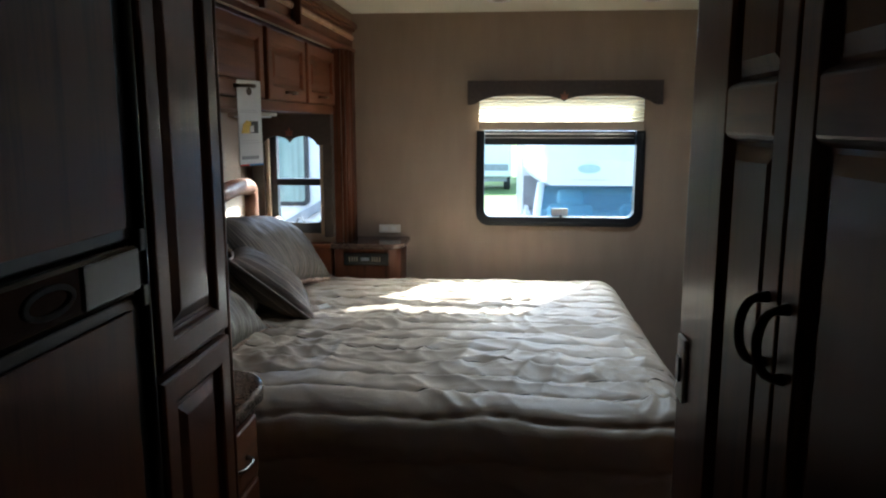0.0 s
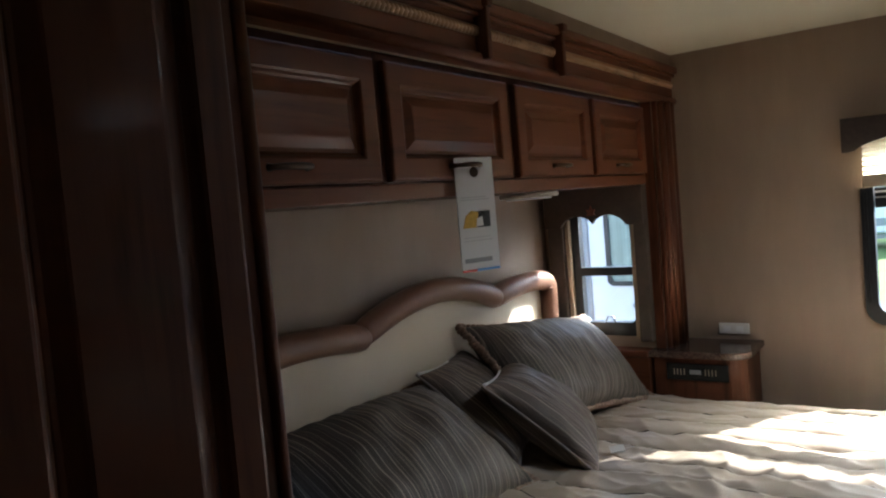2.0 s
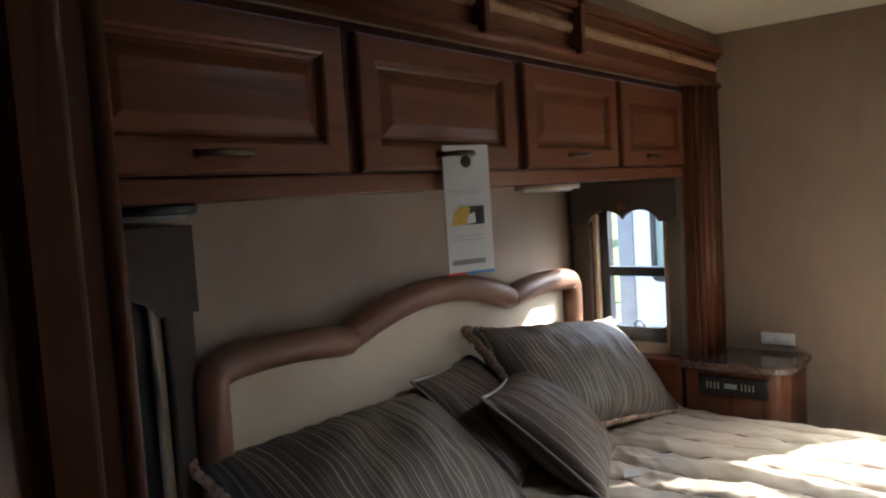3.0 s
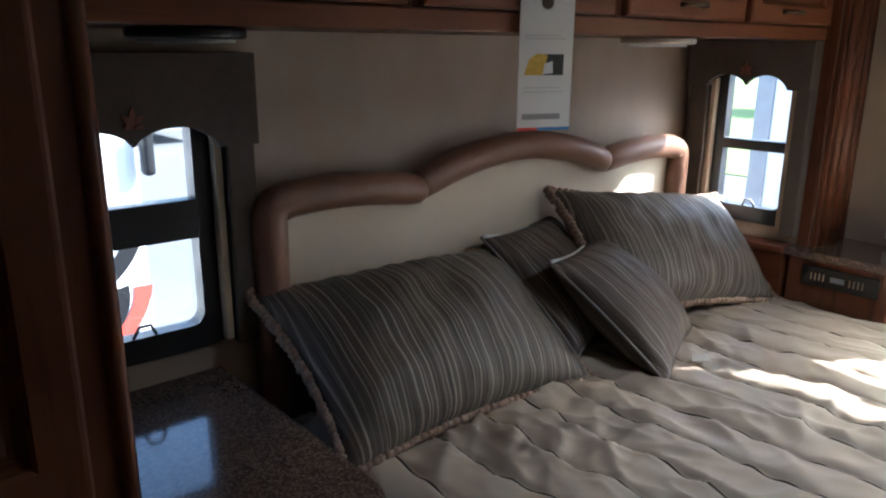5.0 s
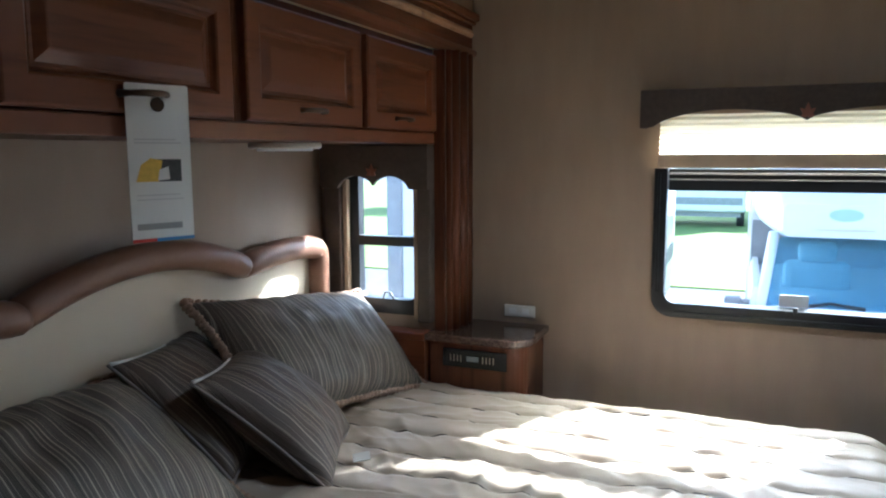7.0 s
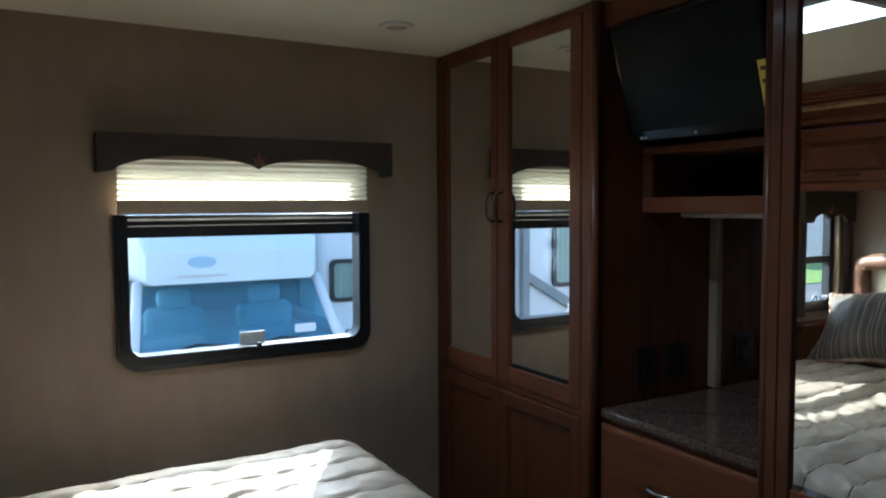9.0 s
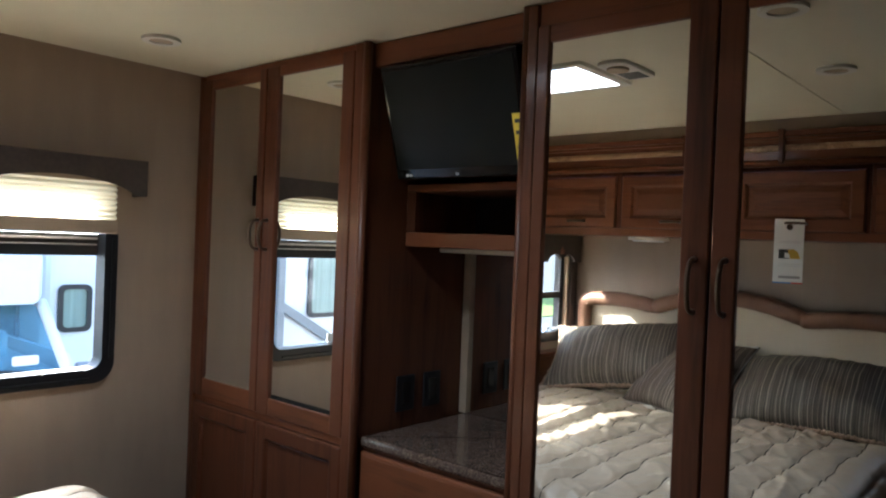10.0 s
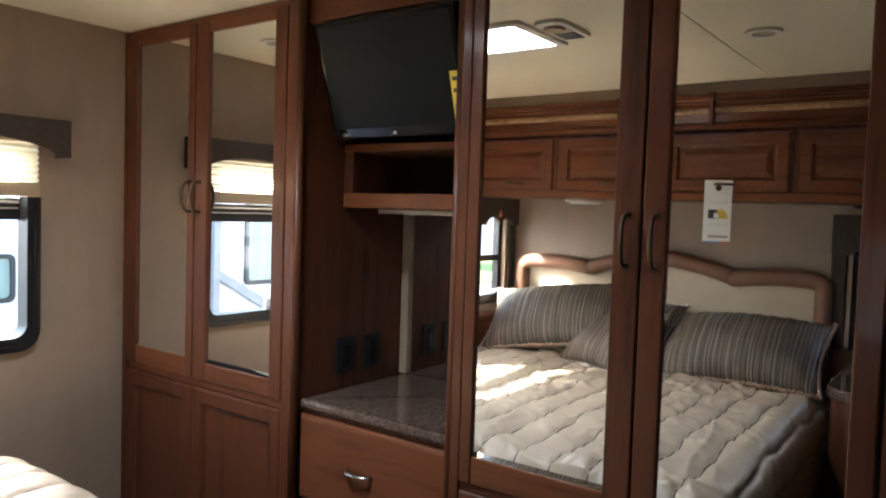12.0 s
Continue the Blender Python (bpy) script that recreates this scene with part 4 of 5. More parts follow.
wr1 = thing("wardrobe", "tall cherry wood wardrobe with mirrored upper doors in the rear corner", "wardrobe", "wardrobes")
part("scribe_strip", box(XF - 0.020, XF - 0.0005, -0.028, -0.002, 0.0, 1.995, 0.003), WOOD, wr1)
part("body", box(XF, 2.99, -0.925, -0.005, 0.0, H - 0.002), WOOD, wr1)
part("stile", box(XF - 0.020, XF - 0.0005, -0.918, -0.879, 0.0, H - 0.004, 0.003), WOOD, wr1)
part("edge_bead", tube([(XF - 0.010, -0.924, 0.0), (XF - 0.010, -0.924, H - 0.004)], 0.014, 10), WOOD, wr1, smooth=True)
part("top_rail", box(XF - 0.012, XF - 0.0005, -0.878, -0.030, H - 0.022, H - 0.003, 0.002), WOOD_H, wr1)
part("middle_rail", box(XF - 0.012, XF - 0.0005, -0.878, -0.030, 0.768, 0.791, 0.002), WOOD_H, wr1)
d = mirror_door(wr1, -0.030, -0.432, 0.793, 1.977, 0.058, 0.040, 0.066, 0.040)
arch_handle(d, "-x", (XF - 0.022, -0.412, 1.405), 0.10, 0.034, 0.0045)
d = mirror_door(wr1, -0.437, -0.877, 0.793, 1.977, 0.064, 0.054, 0.060, 0.034)
arch_handle(d, "-x", (XF - 0.022, -0.464, 1.405), 0.10, 0.034, 0.0045)
for ya, yb in ((-0.030, -0.432), (-0.437, -0.877)):
    raised_door(wr1, "-x", (XF - 0.0005, ya, 0.07), ya - yb, 0.695, flat=True)

wr2 = thing("wardrobe", "tall cherry wood wardrobe with wide mirrored doors beside the dresser", "wardrobe", "wardrobes")
part("body", box(XF, 2.99, -2.440, -1.503, 0.0, H - 0.002), WOOD, wr2)
part("stile", box(XF - 0.020, XF - 0.0005, -1.540, -1.510, 0.0, H - 0.004, 0.003), WOOD, wr2)
part("edge_bead", tube([(XF - 0.010, -1.505, 0.0), (XF - 0.010, -1.505, H - 0.004)], 0.013, 10), WOOD, wr2, smooth=True)
part("top_rail", box(XF - 0.012, XF - 0.0005, -2.437, -1.541, H - 0.060, H - 0.003, 0.002), WOOD_H, wr2)
part("middle_rail", box(XF - 0.012, XF - 0.0005, -2.437, -1.541, 0.690, 0.708, 0.002), WOOD_H, wr2)
d = mirror_door(wr2, -1.542, -1.985, 0.710, 1.940, 0.034, 0.061, 0.070, 0.042)
arch_handle(d, "-x", (XF - 0.022, -1.956, 1.335), 0.11, 0.034, 0.0045)
d = mirror_door(wr2, -1.989, -2.437, 0.710, 1.940, 0.053, 0.046, 0.070, 0.042)
arch_handle(d, "-x", (XF - 0.022, -2.020, 1.335), 0.11, 0.034, 0.0045)
for ya, yb in ((-1.542, -1.985), (-1.989, -2.437)):
    raised_door(wr2, "-x", (XF - 0.0005, ya, 0.07), ya - yb, 0.618, flat=True)

wr3 = thing("closet", "dark cherry wood closet with a plain panel door", "closet")
part("body", box(XF, 2.99, -2.93, -2.442, 0.0, H - 0.002), WOOD, wr3)
d = raised_door(wr3, "-x", (XF - 0.0005, -2.444, 0.07), 0.48, 1.90)
arch_handle(d, "-x", (XF - 0.02, -2.472, 1.335), 0.11, 0.034, 0.0045)

dr = thing("dresser", "cherry wood dresser recessed between the wardrobes, drawers closed", "dresser")
part("body", box(XF + 0.020, 2.99, -1.502, -0.940, 0.0, 0.776), WOOD, dr)
for z0, z1 in ((0.51, 0.764), (0.25, 0.495), (0.07, 0.235)):
    dd = part("drawer", nested(0.548, z1 - z0, [(0, 0), (0, 0.014), (0.004, 0.018), (0.012, 0.020)], True, facing("-x", (XF + 0.0195, -0.944, z0))), WOOD_H, dr)
    arch_handle(dd, "-x", (XF - 0.0005, -1.19, (z0 + z1) / 2), 0.085, 0.024, 0.005, False, CHROME)
top = tagged(part("countertop", slab(rounded_outline(XF + 0.004, 2.985, -1.501, -0.941, 0.004, 3), 0.778, 0.809, None, 0.010), GRANITE), "polished brown speckled dresser countertop", "countertop")
setting("mirror_recess", box(2.880, 2.8845, -1.500, -0.962, 0.811, 1.384), MIRROR, "mirror panel on the back of the dresser recess")
setting("wall_recess_back", box(2.885, 2.90, -1.502, -0.927, 0.810, H - 0.002), WOOD, "dark wood back panel of the dresser recess")
setting("trim_recess", box(2.866, 2.884, -0.960, -0.928, 0.810, 1.383, 0.003), SHADE_RAIL, "pale vertical trim strip in the recess corner")

cub = thing("cubby_shelf", "cherry wood open cubby under the television", "shelf")
part("bottom_board", box(2.565, 2.883, -1.501, -0.927, 1.386, 1.432, 0.004), WOOD_H, cub)
part("top_board", box(2.565, 2.883, -1.501, -0.927, 1.560, 1.584, 0.004), WOOD_H, cub)
for y0, y1 in ((-0.966, -0.928), (-1.500, -1.470)):
    part("side_board", box(2.566, 2.882, y0, y1, 1.4325, 1.5595, 0.002), WOOD, cub)
# black sheet: the cubby's inner shade put into the back's colour
part("back", box(2.870, 2.882, -1.469, -0.967, 1.433, 1.559), SHADOW_BLACK, cub)
part("light_strip", box(2.70, 2.79, -1.46, -0.955, 1.370, 1.385, 0.004), WHITE_PLASTIC, cub, "white light bar under the cubby")
setting("trim_header", box(2.405, 2.425, -1.502, -0.926, 1.925, H - 0.002, 0.003), WOOD_H, "cherry wood header board across the top of the television recess")

tv = thing("television", "flat black television tilted down, switched off", "television")
mt = Matrix.Translation((2.482, -1.222, 1.592)) @ Matrix.Rotation(radians(-16.5), 4, "Y")
bm = box(-0.012, 0.03, -0.246, 0.246, 0.0, 0.335, 0.006)
bmesh.ops.transform(bm, matrix=mt, verts=bm.verts)
case = part("case", bm, BLACK_GLOSS, tv)
bm = box(-0.0135, -0.0122, -0.232, 0.232, 0.03, 0.320)
bmesh.ops.transform(bm, matrix=mt, verts=bm.verts)
part("screen", bm, SCREEN, tv, "dark matt screen")
for y in (0.18, 0.195, 0.0):
    bm = box(-0.0140, -0.0122, y, y + 0.009, 0.009, 0.016)
    bmesh.ops.transform(bm, matrix=mt, verts=bm.verts)
    part("mark", bm, LIGHT_INK, tv)
bm = box(-0.015, -0.0137, -0.246, -0.210, 0.012, 0.165)
bmesh.ops.transform(bm, matrix=mt, verts=bm.verts)
st = part("energy_label", bm, YELLOW_TAG, tv, "yellow hanging energy label")
for z in (0.03, 0.07, 0.11, 0.14):
    bm = box(-0.0162, -0.0152, -0.240, -0.217, z, z + 0.010)
    bmesh.ops.transform(bm, matrix=mt, verts=bm.verts)
    part("text_line", bm, BLACK_INK, st)
bm = box(0.03, 0.33, -0.06, 0.06, 0.10, 0.22, 0.006)
bmesh.ops.transform(bm, matrix=mt, verts=bm.verts)
part("bracket", bm, BLACK, tv)

for k, (x, lab) in enumerate(((2.591, "black power outlet on the recess side"), (2.718, "black television outlet on the recess side"))):
    o = thing("recess_outlet", lab, "outlet", "recess outlets")
    part("plate", box(x - 0.042, x + 0.042, -0.932, -0.9262, 0.855, 0.970, 0.003), BLACK, o)
    part("socket", box(x - 0.017, x + 0.017, -0.9350, -0.9318, 0.875, 0.950, 0.002), BLACK_GLOSS, o)

# ---- hall: narrow cabinet, refrigerator, pantry ----
XN = 0.735
nc = thing("hall_cabinet", "tall narrow dark cherry wood cabinet with raised panel doors", "cabinet")
part("body", box(0.21, XN, -2.885, -2.519, 0.0, H - 0.002, 0.003), WOOD, nc)
part("edge_bead", tube([(XN - 0.002, -2.524, 0.0), (XN - 0.002, -2.524, H - 0.004)], 0.011, 10), WOOD, nc, smooth=True)
part("edge_bead", tube([(XN + 0.004, -2.882, 0.0), (XN + 0.004, -2.882, H - 0.004)], 0.010, 10), WOOD, nc, smooth=True)
raised_door(nc, "+x", (XN + 0.0005, -2.868, 1.00), 0.306, 0.94)
raised_door(nc, "+x", (XN + 0.0005, -2.868, 0.07), 0.306, 0.915)
part("crown", box(0.21, XN + 0.03, -2.889, -2.514, H - 0.045, H - 0.003, 0.006), WOOD_H, nc)

fr = thing("refrigerator", "black refrigerator with dark wood door panels and a black grip band", "refrigerator")
part("case", box(0.21, XN - 0.02, -3.72, -2.895, 0.0, H - 0.004, 0.004), BLACK, fr)
for z0, z1 in ((1.245, 1.93), (0.10, 1.155)):
    dd = part("door", box(XN - 0.02, XN + 0.012, -3.70, -2.912, z0, z1, 0.004), BLACK, fr, "black-framed wood panel door")
    part("panel", box(XN + 0.0125, XN + 0.017, -3.68, -2.945, z0 + 0.02, z1 - 0.02, 0.002), WOOD, dd, "dark wood insert")
band = part("grip_band", box(XN - 0.02, XN + 0.022, -3.70, -2.912, 1.160, 1.240, 0.008), BLACK_GLOSS, fr, "black grip band with oval badge")
bm = extrude_ring([(0.055 * math.cos(a), 0.022 * math.sin(a)) for a in np.linspace(0, 2 * math.pi, 33)[:-1]], [(0.045 * math.cos(a), 0.014 * math.sin(a)) for a in np.linspace(0, 2 * math.pi, 33)[:-1]], 0.0, 0.003, facing("+x", (XN + 0.0225, -3.16, 1.20)))
part("badge", bm, TYRE, band, "oval embossed badge")
part("grip_recess", box(XN + 0.0225, XN + 0.0255, -3.085, -2.930, 1.168, 1.232, 0.003), SMOKE, band, "smoky grey grip plate")
for z in (1.225, 1.135):
    part("hinge", box(XN + 0.004, XN + 0.026, -2.925, -2.900, z, z + 0.037, 0.004), BLACK, fr)
part("hinge_bar", tube([(XN + 0.018, -2.905, 0.12), (XN + 0.018, -2.905, 1.92)], 0.009, 8), BLACK, fr, smooth=True)

XP = 1.665
pa = thing("pantry_cabinet", "tall dark cherry wood pantry with paired raised panel doors", "cabinet")
part("body", box(XP, 2.355, -3.78, -2.690, 0.0, H - 0.002, 0.003), WOOD, pa)
part("edge_bead", tube([(XP + 0.002, -2.695, 0.0), (XP + 0.002, -2.695, H - 0.004)], 0.012, 10), WOOD, pa, smooth=True)
part("corner_stile", box(XP - 0.012, XP - 0.0005, -2.862, -2.705, 0.0, H - 0.004, 0.003), WOOD, pa)
for ya, yb, yh in ((-2.875, -3.180, -3.152), (-3.187, -3.62, -3.215)):
    w = ya - yb
    m = facing("-x", (XP - 0.0005, ya, 0.07))
    d = joinery(pa, m, w, 1.90, [(0, 0.055, 0, 1.90, 0.020), (w - 0.055, w, 0, 1.90, 0.020)], [(0.055, w - 0.055, 0, 0.06, 0.020), (0.055, w - 0.055, 1.34, 1.405, 0.020), (0.055, w - 0.055, 1.84, 1.90, 0.020)], "dark door with two raised panels")
    for z0, z1 in ((0.06, 1.34), (1.405, 1.84)):
        part("panel", nested(w - 0.11, z1 - z0, [(0, 0.018), (0.004, 0.014), (0.008, 0.005), (0.014, 0.005), (0.034, 0.013)], True, m @ Matrix.Translation((0.055, z0, 0))), WOOD, d)
    arch_handle(d, "-x", (XP - 0.0205, yh, 1.185), 0.080, 0.032, 0.005)
sw = thing("wall_switch", "white wall switch plate on the pantry corner", "switch")
part("plate", box(XP - 0.019, XP - 0.0125, -2.765, -2.715, 0.94, 1.055, 0.002), WHITE_PLASTIC, sw)
part("rocker", box(XP - 0.024, XP - 0.019, -2.751, -2.729, 0.975, 1.02, 0.002), BLACK, sw)

# ---- outside ----
GZ = -1.15
setting("ground", box(-400, 400, -400, 400, GZ - 0.2, GZ), GRAVEL, "sunlit grey asphalt lot")
setting("lawn", box(-30, 60, 12, 160, GZ, GZ + 0.03), GRASS, "bright green lawn beyond the lot")


def wheel(parent, x, y, r=0.36, axis="x", w=0.24):
    t = part("wheel", disc((x, y, GZ + r), r, w, axis, 28, 0.03), TYRE, parent, "black tyre")
    part("rim", disc((x, y, GZ + r), r * 0.58, w + 0.02, axis, 20, 0.01), CHROME, t)


def camper_van():
    """A cab-over motorhome parked facing the rear window."""
    v = thing("motorhome", "pale blue-white cab-over motorhome parked facing the window", "motorhome")
    cx = 2.39

    def loft(rows, name, mat, label=""):
        bm = bmesh.new()
        R = []
        for y, x0, x1, z0, z1, r in rows:
            o = rounded_outline(cx + x0, cx + x1, z0, z1, r, 5)
            R.append([bm.verts.new((p[0], y, p[1])) for p in o])
        for a, b in zip(R, R[1:]):
            for i in range(len(a)):
                bm.faces.new((a[i], a[(i + 1) % len(a)], b[(i + 1) % len(b)], b[i]))
        bm.faces.new(R[0])
        bm.faces.new(R[-1])
        bmesh.ops.recalc_face_normals(bm, faces=bm.faces)
        return part(name, bm, mat, v, label)

    loft([(3.32, -0.66, 0.66, 0.82, 1.06, 0.05), (3.38, -0.70, 0.70, 0.81, 1.22, 0.08), (3.75, -0.77, 0.77, 0.81, 1.58, 0.12), (4.3, -0.82, 0.82, 0.81, 1.88, 0.12), (5.2, -0.84, 0.84, 0.81, 1.95, 0.1)], "cab_over", BODY_BLUE, "pale blue overcab nose")
    loft([(5.2, -0.86, 0.86, -0.75, 1.98, 0.08), (10.5, -0.86, 0.86, -0.75, 1.98, 0.08)], "house_body", BODY_WHITE, "white house body")
    loft([(2.55, -0.70, 0.70, -0.7, 0.14, 0.12), (2.75, -0.76, 0.76, -0.72, 0.26, 0.12), (3.20, -0.80, 0.80, -0.72, 0.36, 0.12), (5.2, -0.84, 0.84, -0.72, 0.40, 0.1)], "hood", BODY_WHITE, "white hood and cab")
    for s in (-1, 1):
        bm = tube([(cx + s * 0.80, 3.07, 0.27), (cx + s * 0.76, 3.22, 0.52), (cx + s * 0.71, 3.42, 0.83)], 0.040, 10)
        part("pillar", bm, BODY_WHITE, v, smooth=True)
    w = bmesh.new()
    rim = [(-0.78, 0.30), (0.78, 0.30), (0.745, 0.52), (0.71, 0.72), (0.68, 0.79), (0.61, 0.825), (-0.61, 0.825), (-0.68, 0.79), (-0.71, 0.72), (-0.745, 0.52)]
    w.faces.new([w.verts.new((cx + x, 3.08 + (z - 0.30) * 0.66, z)) for x, z in rim])
    r = bmesh.ops.extrude_face_region(w, geom=list(w.faces))
    bmesh.ops.translate(w, vec=(0, 0.01, -0.01), verts=[e for e in r["geom"] if isinstance(e, bmesh.types.BMVert)])
    bmesh.ops.recalc_face_normals(w, faces=w.faces)
    # the sky's reflection is painted in as the glass's blue
    part("windshield", w, SKY_GLASS, v, "windshield with the reflected sky put into its blue colour").visible_shadow = False
    part("dashboard", box(cx - 0.72, cx + 0.72, 3.20, 3.60, 0.22, 0.31, 0.03), BLACK, v)
    for s in (-1, 1):
        d = bmesh.new()
        rings = [[d.verts.new((cx + s * x, y, z)) for y, z, x in ((3.08, 0.28, o + 0.06), (3.20, 0.45, o + 0.03), (4.9, 0.45, o + 0.03), (4.9, 0.28, o + 0.06))] for o in (0.76, 0.81)]
        for i in range(4):
            d.faces.new((rings[0][i], rings[0][(i + 1) % 4], rings[1][(i + 1) % 4], rings[1][i]))
        d.faces.new(rings[0])
        d.faces.new(rings[1])
        bmesh.ops.recalc_face_normals(d, faces=d.faces)
        part("cab_door", d, BODY_WHITE, v, "white cab door")
    part("cab_back", box(cx - 0.85, cx + 0.85, 4.9, 4.95, -0.3, 0.80), BODY_GREY, v)
    for s in (-0.38, 0.38):
        part("seat", boxes([(cx + s - 0.24, cx + s + 0.24, 3.75, 3.92, 0.0, 0.58)], 0.06), DRESS, v, "pale high-backed cab seat")
        part("headrest", boxes([(cx + s - 0.14, cx + s + 0.14, 3.77, 3.89, 0.57, 0.73)], 0.05), DRESS, v)
    for a, b in ((-0.55, -0.12), (0.10, 0.52)):
        part("wiper", tube([(cx + a, 3.095, 0.335), (cx + (a + b) / 2, 3.125, 0.372), (cx + b, 3.105, 0.350)], 0.012, 6), BLACK, v, "black windshield wiper", True)
    part("registration_sticker", slab(rounded_outline(cx + 0.42, cx + 0.60, 0.40, 0.47, 0.02), 0.0, 0.004, facing("-y", (0, 3.12, 0))), PAPER, v, "pale windshield sticker")
    for x in (-0.41, -0.25, -0.105):
        part("marker_lamp", box(cx + x - 0.05, cx + x + 0.05, 3.355, 3.42, 1.225, 1.25, 0.01), AMBER, v, "amber marker lamp")
    part("emblem", slab([(cx - 0.25 + 0.11 * math.cos(a), 0.985 + 0.045 * math.sin(a)) for a in np.linspace(0, 2 * math.pi, 25)[:-1]], 0, 0.006, facing("-y", (0, 3.318, 0))), EMBLEM, v, "faded blue oval emblem")
    part("stripe", box(cx - 0.44, cx - 0.06, 3.308, 3.317, 0.87, 0.885), LIGHT_INK, v)
    for s in (-1, 1):
        part("mirror_arm", boxes([(cx + s * 0.82, cx + s * 0.95, 3.25, 3.28, 0.30, 0.34), (cx + s * 0.92, cx + s * 1.04, 3.22, 3.30, 0.10, 0.36)], 0.02), BODY_GREY, v, "grey side mirror")
        wheel(v, cx + s * 0.70, 3.3)
        wheel(v, cx + s * 0.72, 8.6)
    return v


camper_van()


def trailer(label, x0, x1, y0, y1, z1, windows, bands=(), mat=BODY_WHITE):
    """A boxy caravan: rounded body, framed windows and painted bands. windows: (face, u0, u1, z0, z1)."""
    t = thing("travel_trailer", label, "trailer", "parked trailers")
    part("body", box(x0, x1, y0, y1, GZ + 0.55, z1, 0.10, 4), mat, t)
    part("chassis", box(x0 + 0.15, x1 - 0.15, y0 + 0.2, y1 - 0.2, GZ + 0.38, GZ + 0.56), BODY_GREY, t)
    for f, u0, u1, a, b in windows:
        m = facing(f, {"-y": (0, y0, 0), "+y": (0, y1, 0), "+x": (x1, 0, 0), "-x": (x0, 0, 0)}[f])
        if f in ("-x", "+y"):
            u0, u1 = -u1, -u0
        w = part("window", extrude_ring(rounded_outline(u0, u1, a, b, 0.06), rounded_outline(u0 + 0.04, u1 - 0.04, a + 0.04, b - 0.04, 0.04), 0.001, 0.03, m), BLACK, t, "black-framed trailer window")
        part("pane", slab(rounded_outline(u0 + 0.035, u1 - 0.035, a + 0.035, b - 0.035, 0.04), 0.002, 0.012, m), DARK_PANE, w, "pale green curtained glass")
    for f, u0, u1, a, b, bm_mat in bands:
        m = facing(f, {"-y": (0, y0, 0), "+y": (0, y1, 0), "+x": (x1, 0, 0), "-x": (x0, 0, 0)}[f])
        part("band", slab([(u0, a), (u1, a), (u1, b), (u0, b)], 0.002, 0.008, m), bm_mat, t, "painted graphic band")
    yy = (y0 + y1) / 2
    for x in (x0 + 0.15, x1 - 0.15):
        wheel(t, x, yy - 0.4)
        wheel(t, x, yy + 0.4)
    return t


corner_trailer = trailer("white travel trailer with black-framed windows parked beyond the rear corner", -1.34, 0.50, 3.0, 9.0, 2.2,
        [("-y", -1.06, -0.57, 0.63, 1.45), ("-y", -0.10, 0.34, 0.70, 1.40), ("-x", 3.6, 4.6, 0.6, 1.4), ("+x", 5.5, 6.5, 0.6, 1.3)],
        [("+x", 3.2, 8.8, -0.1, 0.12, BODY_GREY)])
part("awning_arm", slab([(-0.27, 0.70), (-0.27, 0.79), (-0.84, 0.47), (-0.80, 0.39)], 0.012, 0.050, facing("-y", (0, 3.0, 0))), BODY_GREY, corner_trailer, "grey diagonal awning arm")
part("awning_post", box(-0.265, -0.185, 2.93, 2.99, -0.4, 1.9, 0.01), BODY_GREY, corner_trailer, "grey upright awning post")
part("corner_trim", box(-1.36, -1.22, 2.985, 2.999, -0.5, 2.1, 0.005), BODY_GREY, corner_trailer, "grey corner moulding")
near = trailer("white travel trailer with black and red graphics beside the bed window", -6.2, -3.4, -12.0, -1.08, 2.3,
               [("+x", -5.6, -4.6, 0.7, 1.4)],
               [])


def swoosh(p0, p1, p2, wide, mat):
    """A painted band that sweeps along a curve on the trailer's side and tapers to its tail."""
    rows = []
    for i in range(13):
        t = i / 12
        q = [(1 - t) ** 2 * a + 2 * t * (1 - t) * b + t * t * c for a, b, c in zip(p0, p1, p2)]
        d = Vector([2 * (1 - t) * (b - a) + 2 * t * (c - b) for a, b, c in zip(p0, p1, p2)]).normalized()
        k = wide * (1 - 0.35 * t) / 2
        rows.append(((q[0] - d.y * k, q[1] + d.x * k), (q[0] + d.y * k, q[1] - d.x * k)))
    outline = [r[0] for r in rows] + [r[1] for r in reversed(rows)]
    part("band", slab(outline, 0.003, 0.009, facing("+x", (-3.4, 0, 0))), mat, near, "painted graphic band")


swoosh((-1.17, 0.42), (-1.13, -0.02), (-1.75, -0.22), 0.13, BLACK)
swoosh((-1.36, -0.12), (-1.30, -0.42), (-1.95, -0.58), 0.23, BLACK)
swoosh((-1.155, -0.12), (-1.16, -0.40), (-1.62, -0.66), 0.12, RED_INK)
part("side_mirror", boxes([(-3.40, -3.30, -1.10, -1.02, 0.62, 0.92)], 0.03), BLACK, near, "black side mirror")
trailer("white fifth-wheel trailer with small side window parked behind", 3.33, 5.8, 4.0, 11.0, 2.3,
        [("-y", 3.45, 3.73, 0.50, 0.91), ("-x", 4.5, 5.2, 0.35, 0.95)])
for x, y in ((-4.0, 24.0), (2.0, 26.0), (9.0, 25.0)):
    trailer("distant white travel trailer across the lawn", x, x + 5.5, y, y + 2.6, 1.75, [("-y", x + 0.8, x + 1.9, 0.3, 1.1), ("-y", x + 3.2, x + 4.4, 0.3, 1.1)], [("-y", x + 0.1, x + 5.4, -0.35, -0.1, BODY_GREY)])
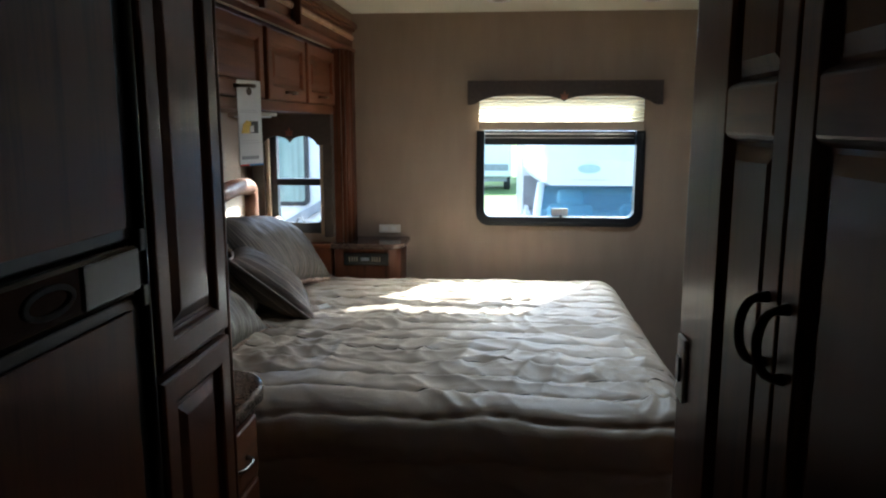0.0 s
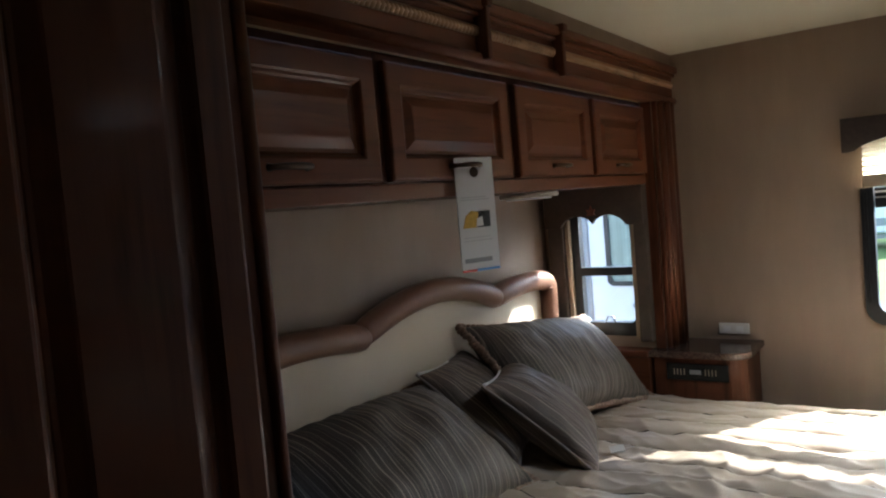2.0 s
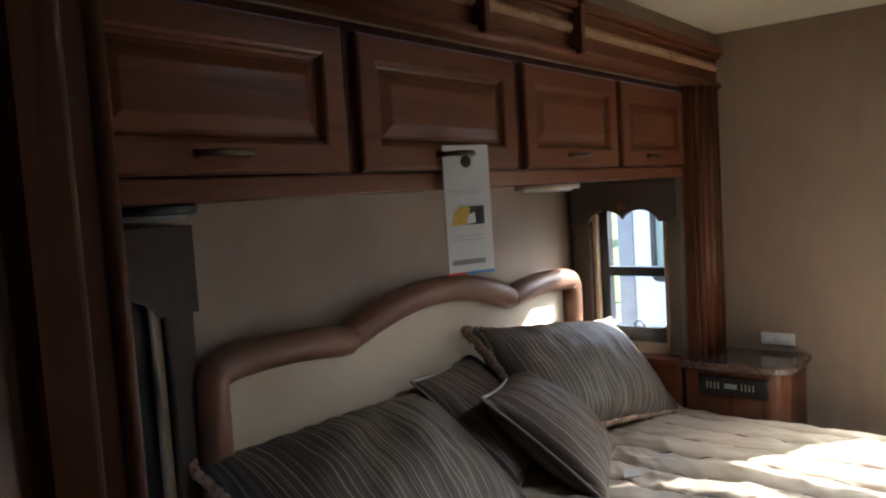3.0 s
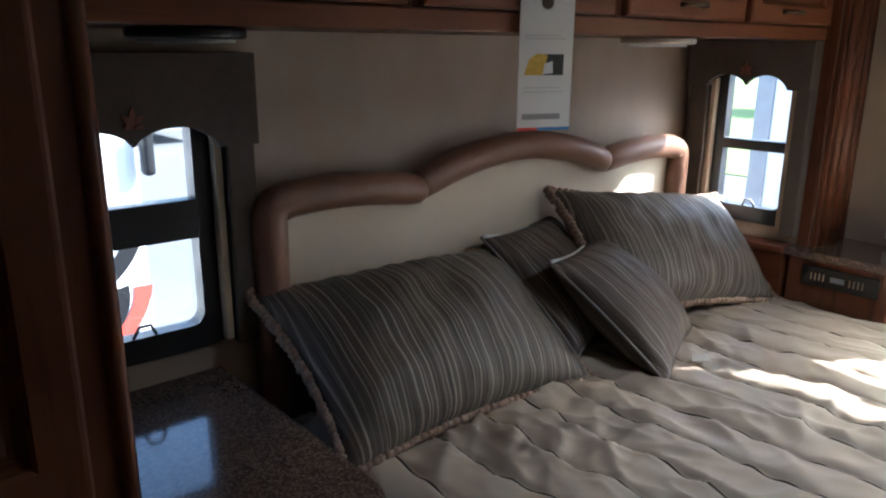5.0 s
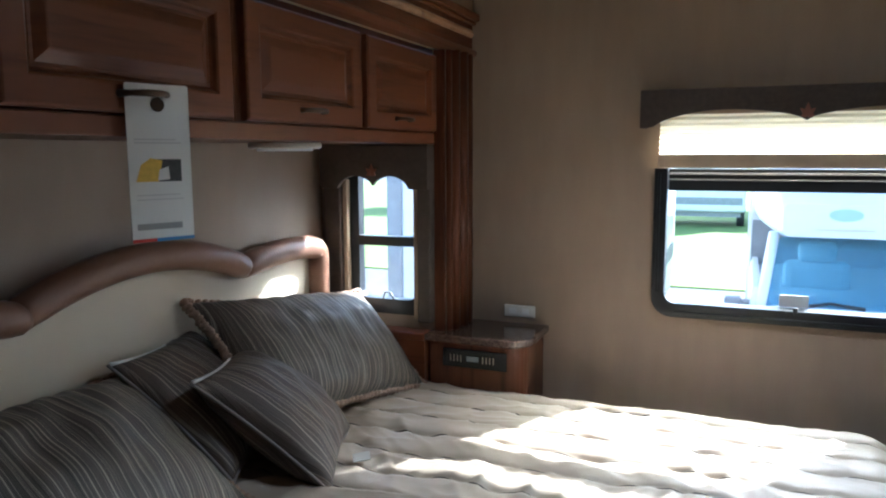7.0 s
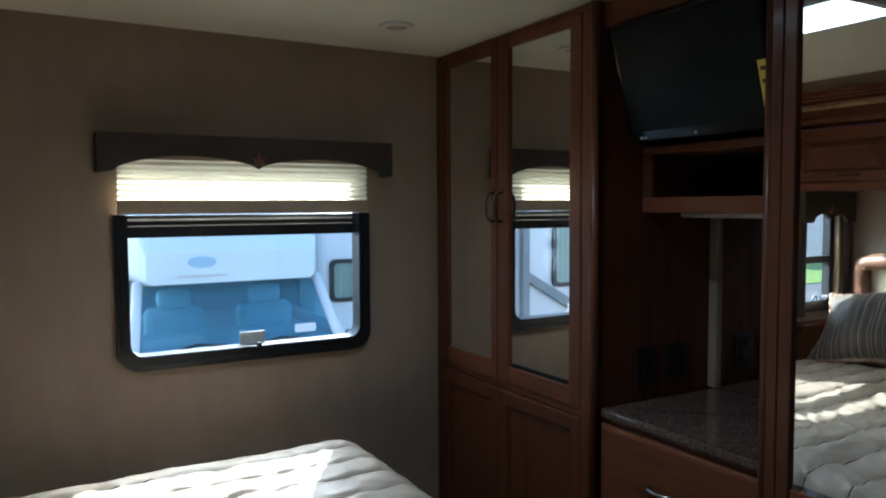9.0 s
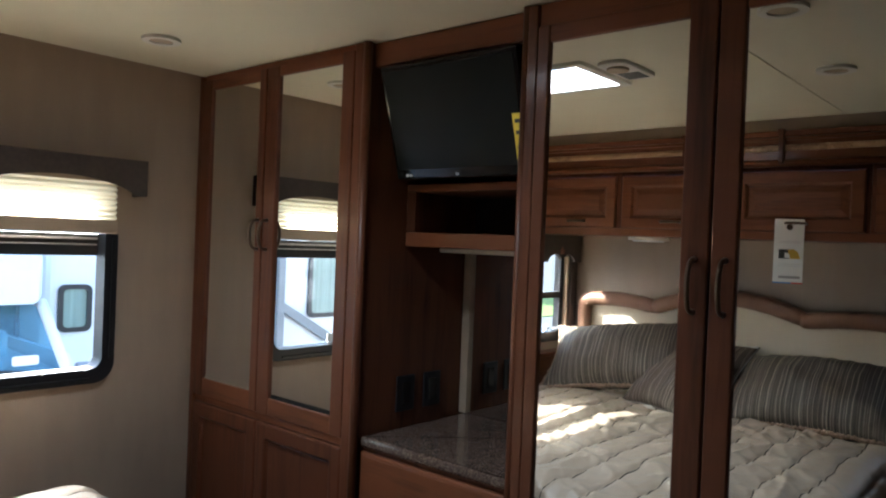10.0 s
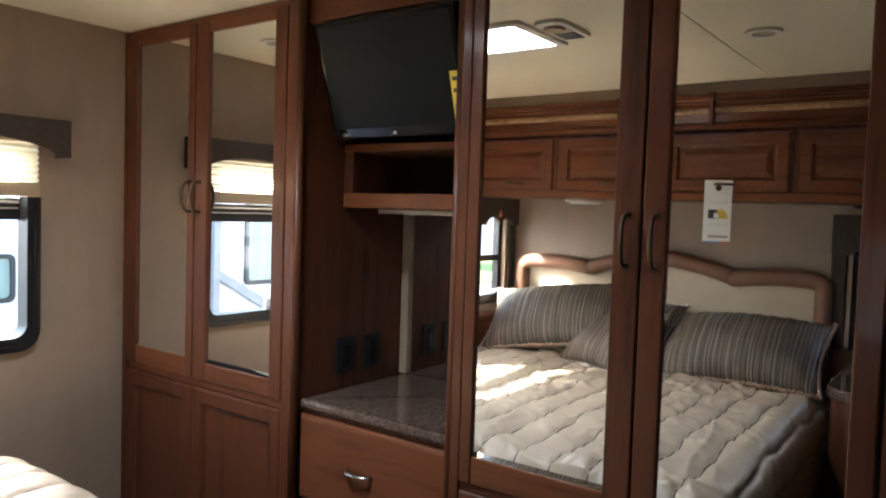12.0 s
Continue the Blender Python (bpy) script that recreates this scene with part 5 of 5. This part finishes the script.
trailer("distant white trailer on the lot beside the slide-out", -22.0, -18.0, -2.5, 6.0, 1.9, [("+x", -1.5, -0.3, 0.3, 1.0)], [])


def tree(x, y, h, seed):
    """Tapered trunk with limbs and a crown of many small leaf clumps."""
    rnd = random.Random(seed)
    t = thing("tree", "leafy green tree beyond the lot", "tree", "background trees")
    bm = tube([(x, y, GZ), (x + 0.1, y, GZ + h * 0.3), (x, y + 0.1, GZ + h * 0.7)], [0.28, 0.2, 0.08], 10)
    for i in range(6):
        a = rnd.uniform(0, 6.28)
        z = GZ + h * rnd.uniform(0.3, 0.6)
        tube([(x, y, z), (x + math.cos(a) * h * 0.15, y + math.sin(a) * h * 0.15, z + h * 0.12), (x + math.cos(a) * h * 0.26, y + math.sin(a) * h * 0.26, z + h * 0.2)], [0.09, 0.06, 0.02], 6, 1.0, bm)
    part("trunk", bm, BARK, t, smooth=True)
    verts, faces = [], []
    for i in range(1800):
        a, b, r = rnd.uniform(0, 6.28), rnd.uniform(-1, 1), rnd.random() ** 0.4
        k = math.sqrt(1 - b * b)
        wob = 0.75 + 0.35 * noise.noise(Vector((math.cos(a) * 2 + seed, math.sin(a) * 2, b * 2)))
        c = Vector((x + math.cos(a) * k * r * h * 0.33 * wob, y + math.sin(a) * k * r * h * 0.33 * wob, GZ + h * 0.66 + b * r * h * 0.34 * wob))
        s = h * rnd.uniform(0.018, 0.04)
        q = Euler((rnd.uniform(0, 6), rnd.uniform(0, 6), rnd.uniform(0, 6))).to_matrix()
        n0 = len(verts)
        verts += [c + q @ Vector(p) * s for p in ((-1, -0.5, 0), (0.2, -0.7, 0.2), (1, 0.1, 0), (0.1, 0.8, -0.2))]
        faces.append((n0, n0 + 1, n0 + 2, n0 + 3))
    me = bpy.data.meshes.new("crown")
    me.from_pydata(verts, [], faces)
    me.materials.append(LEAF)
    new("crown", me).parent = t


for i, (x, y, h) in enumerate(((-9, 34, 8), (-3, 36, 9), (5, 35, 8.5), (12, 37, 9), (19, 33, 8), (-26, 10, 9), (-28, 2, 8), (-20, 24, 9))):
    tree(x, y, h, i + 3)
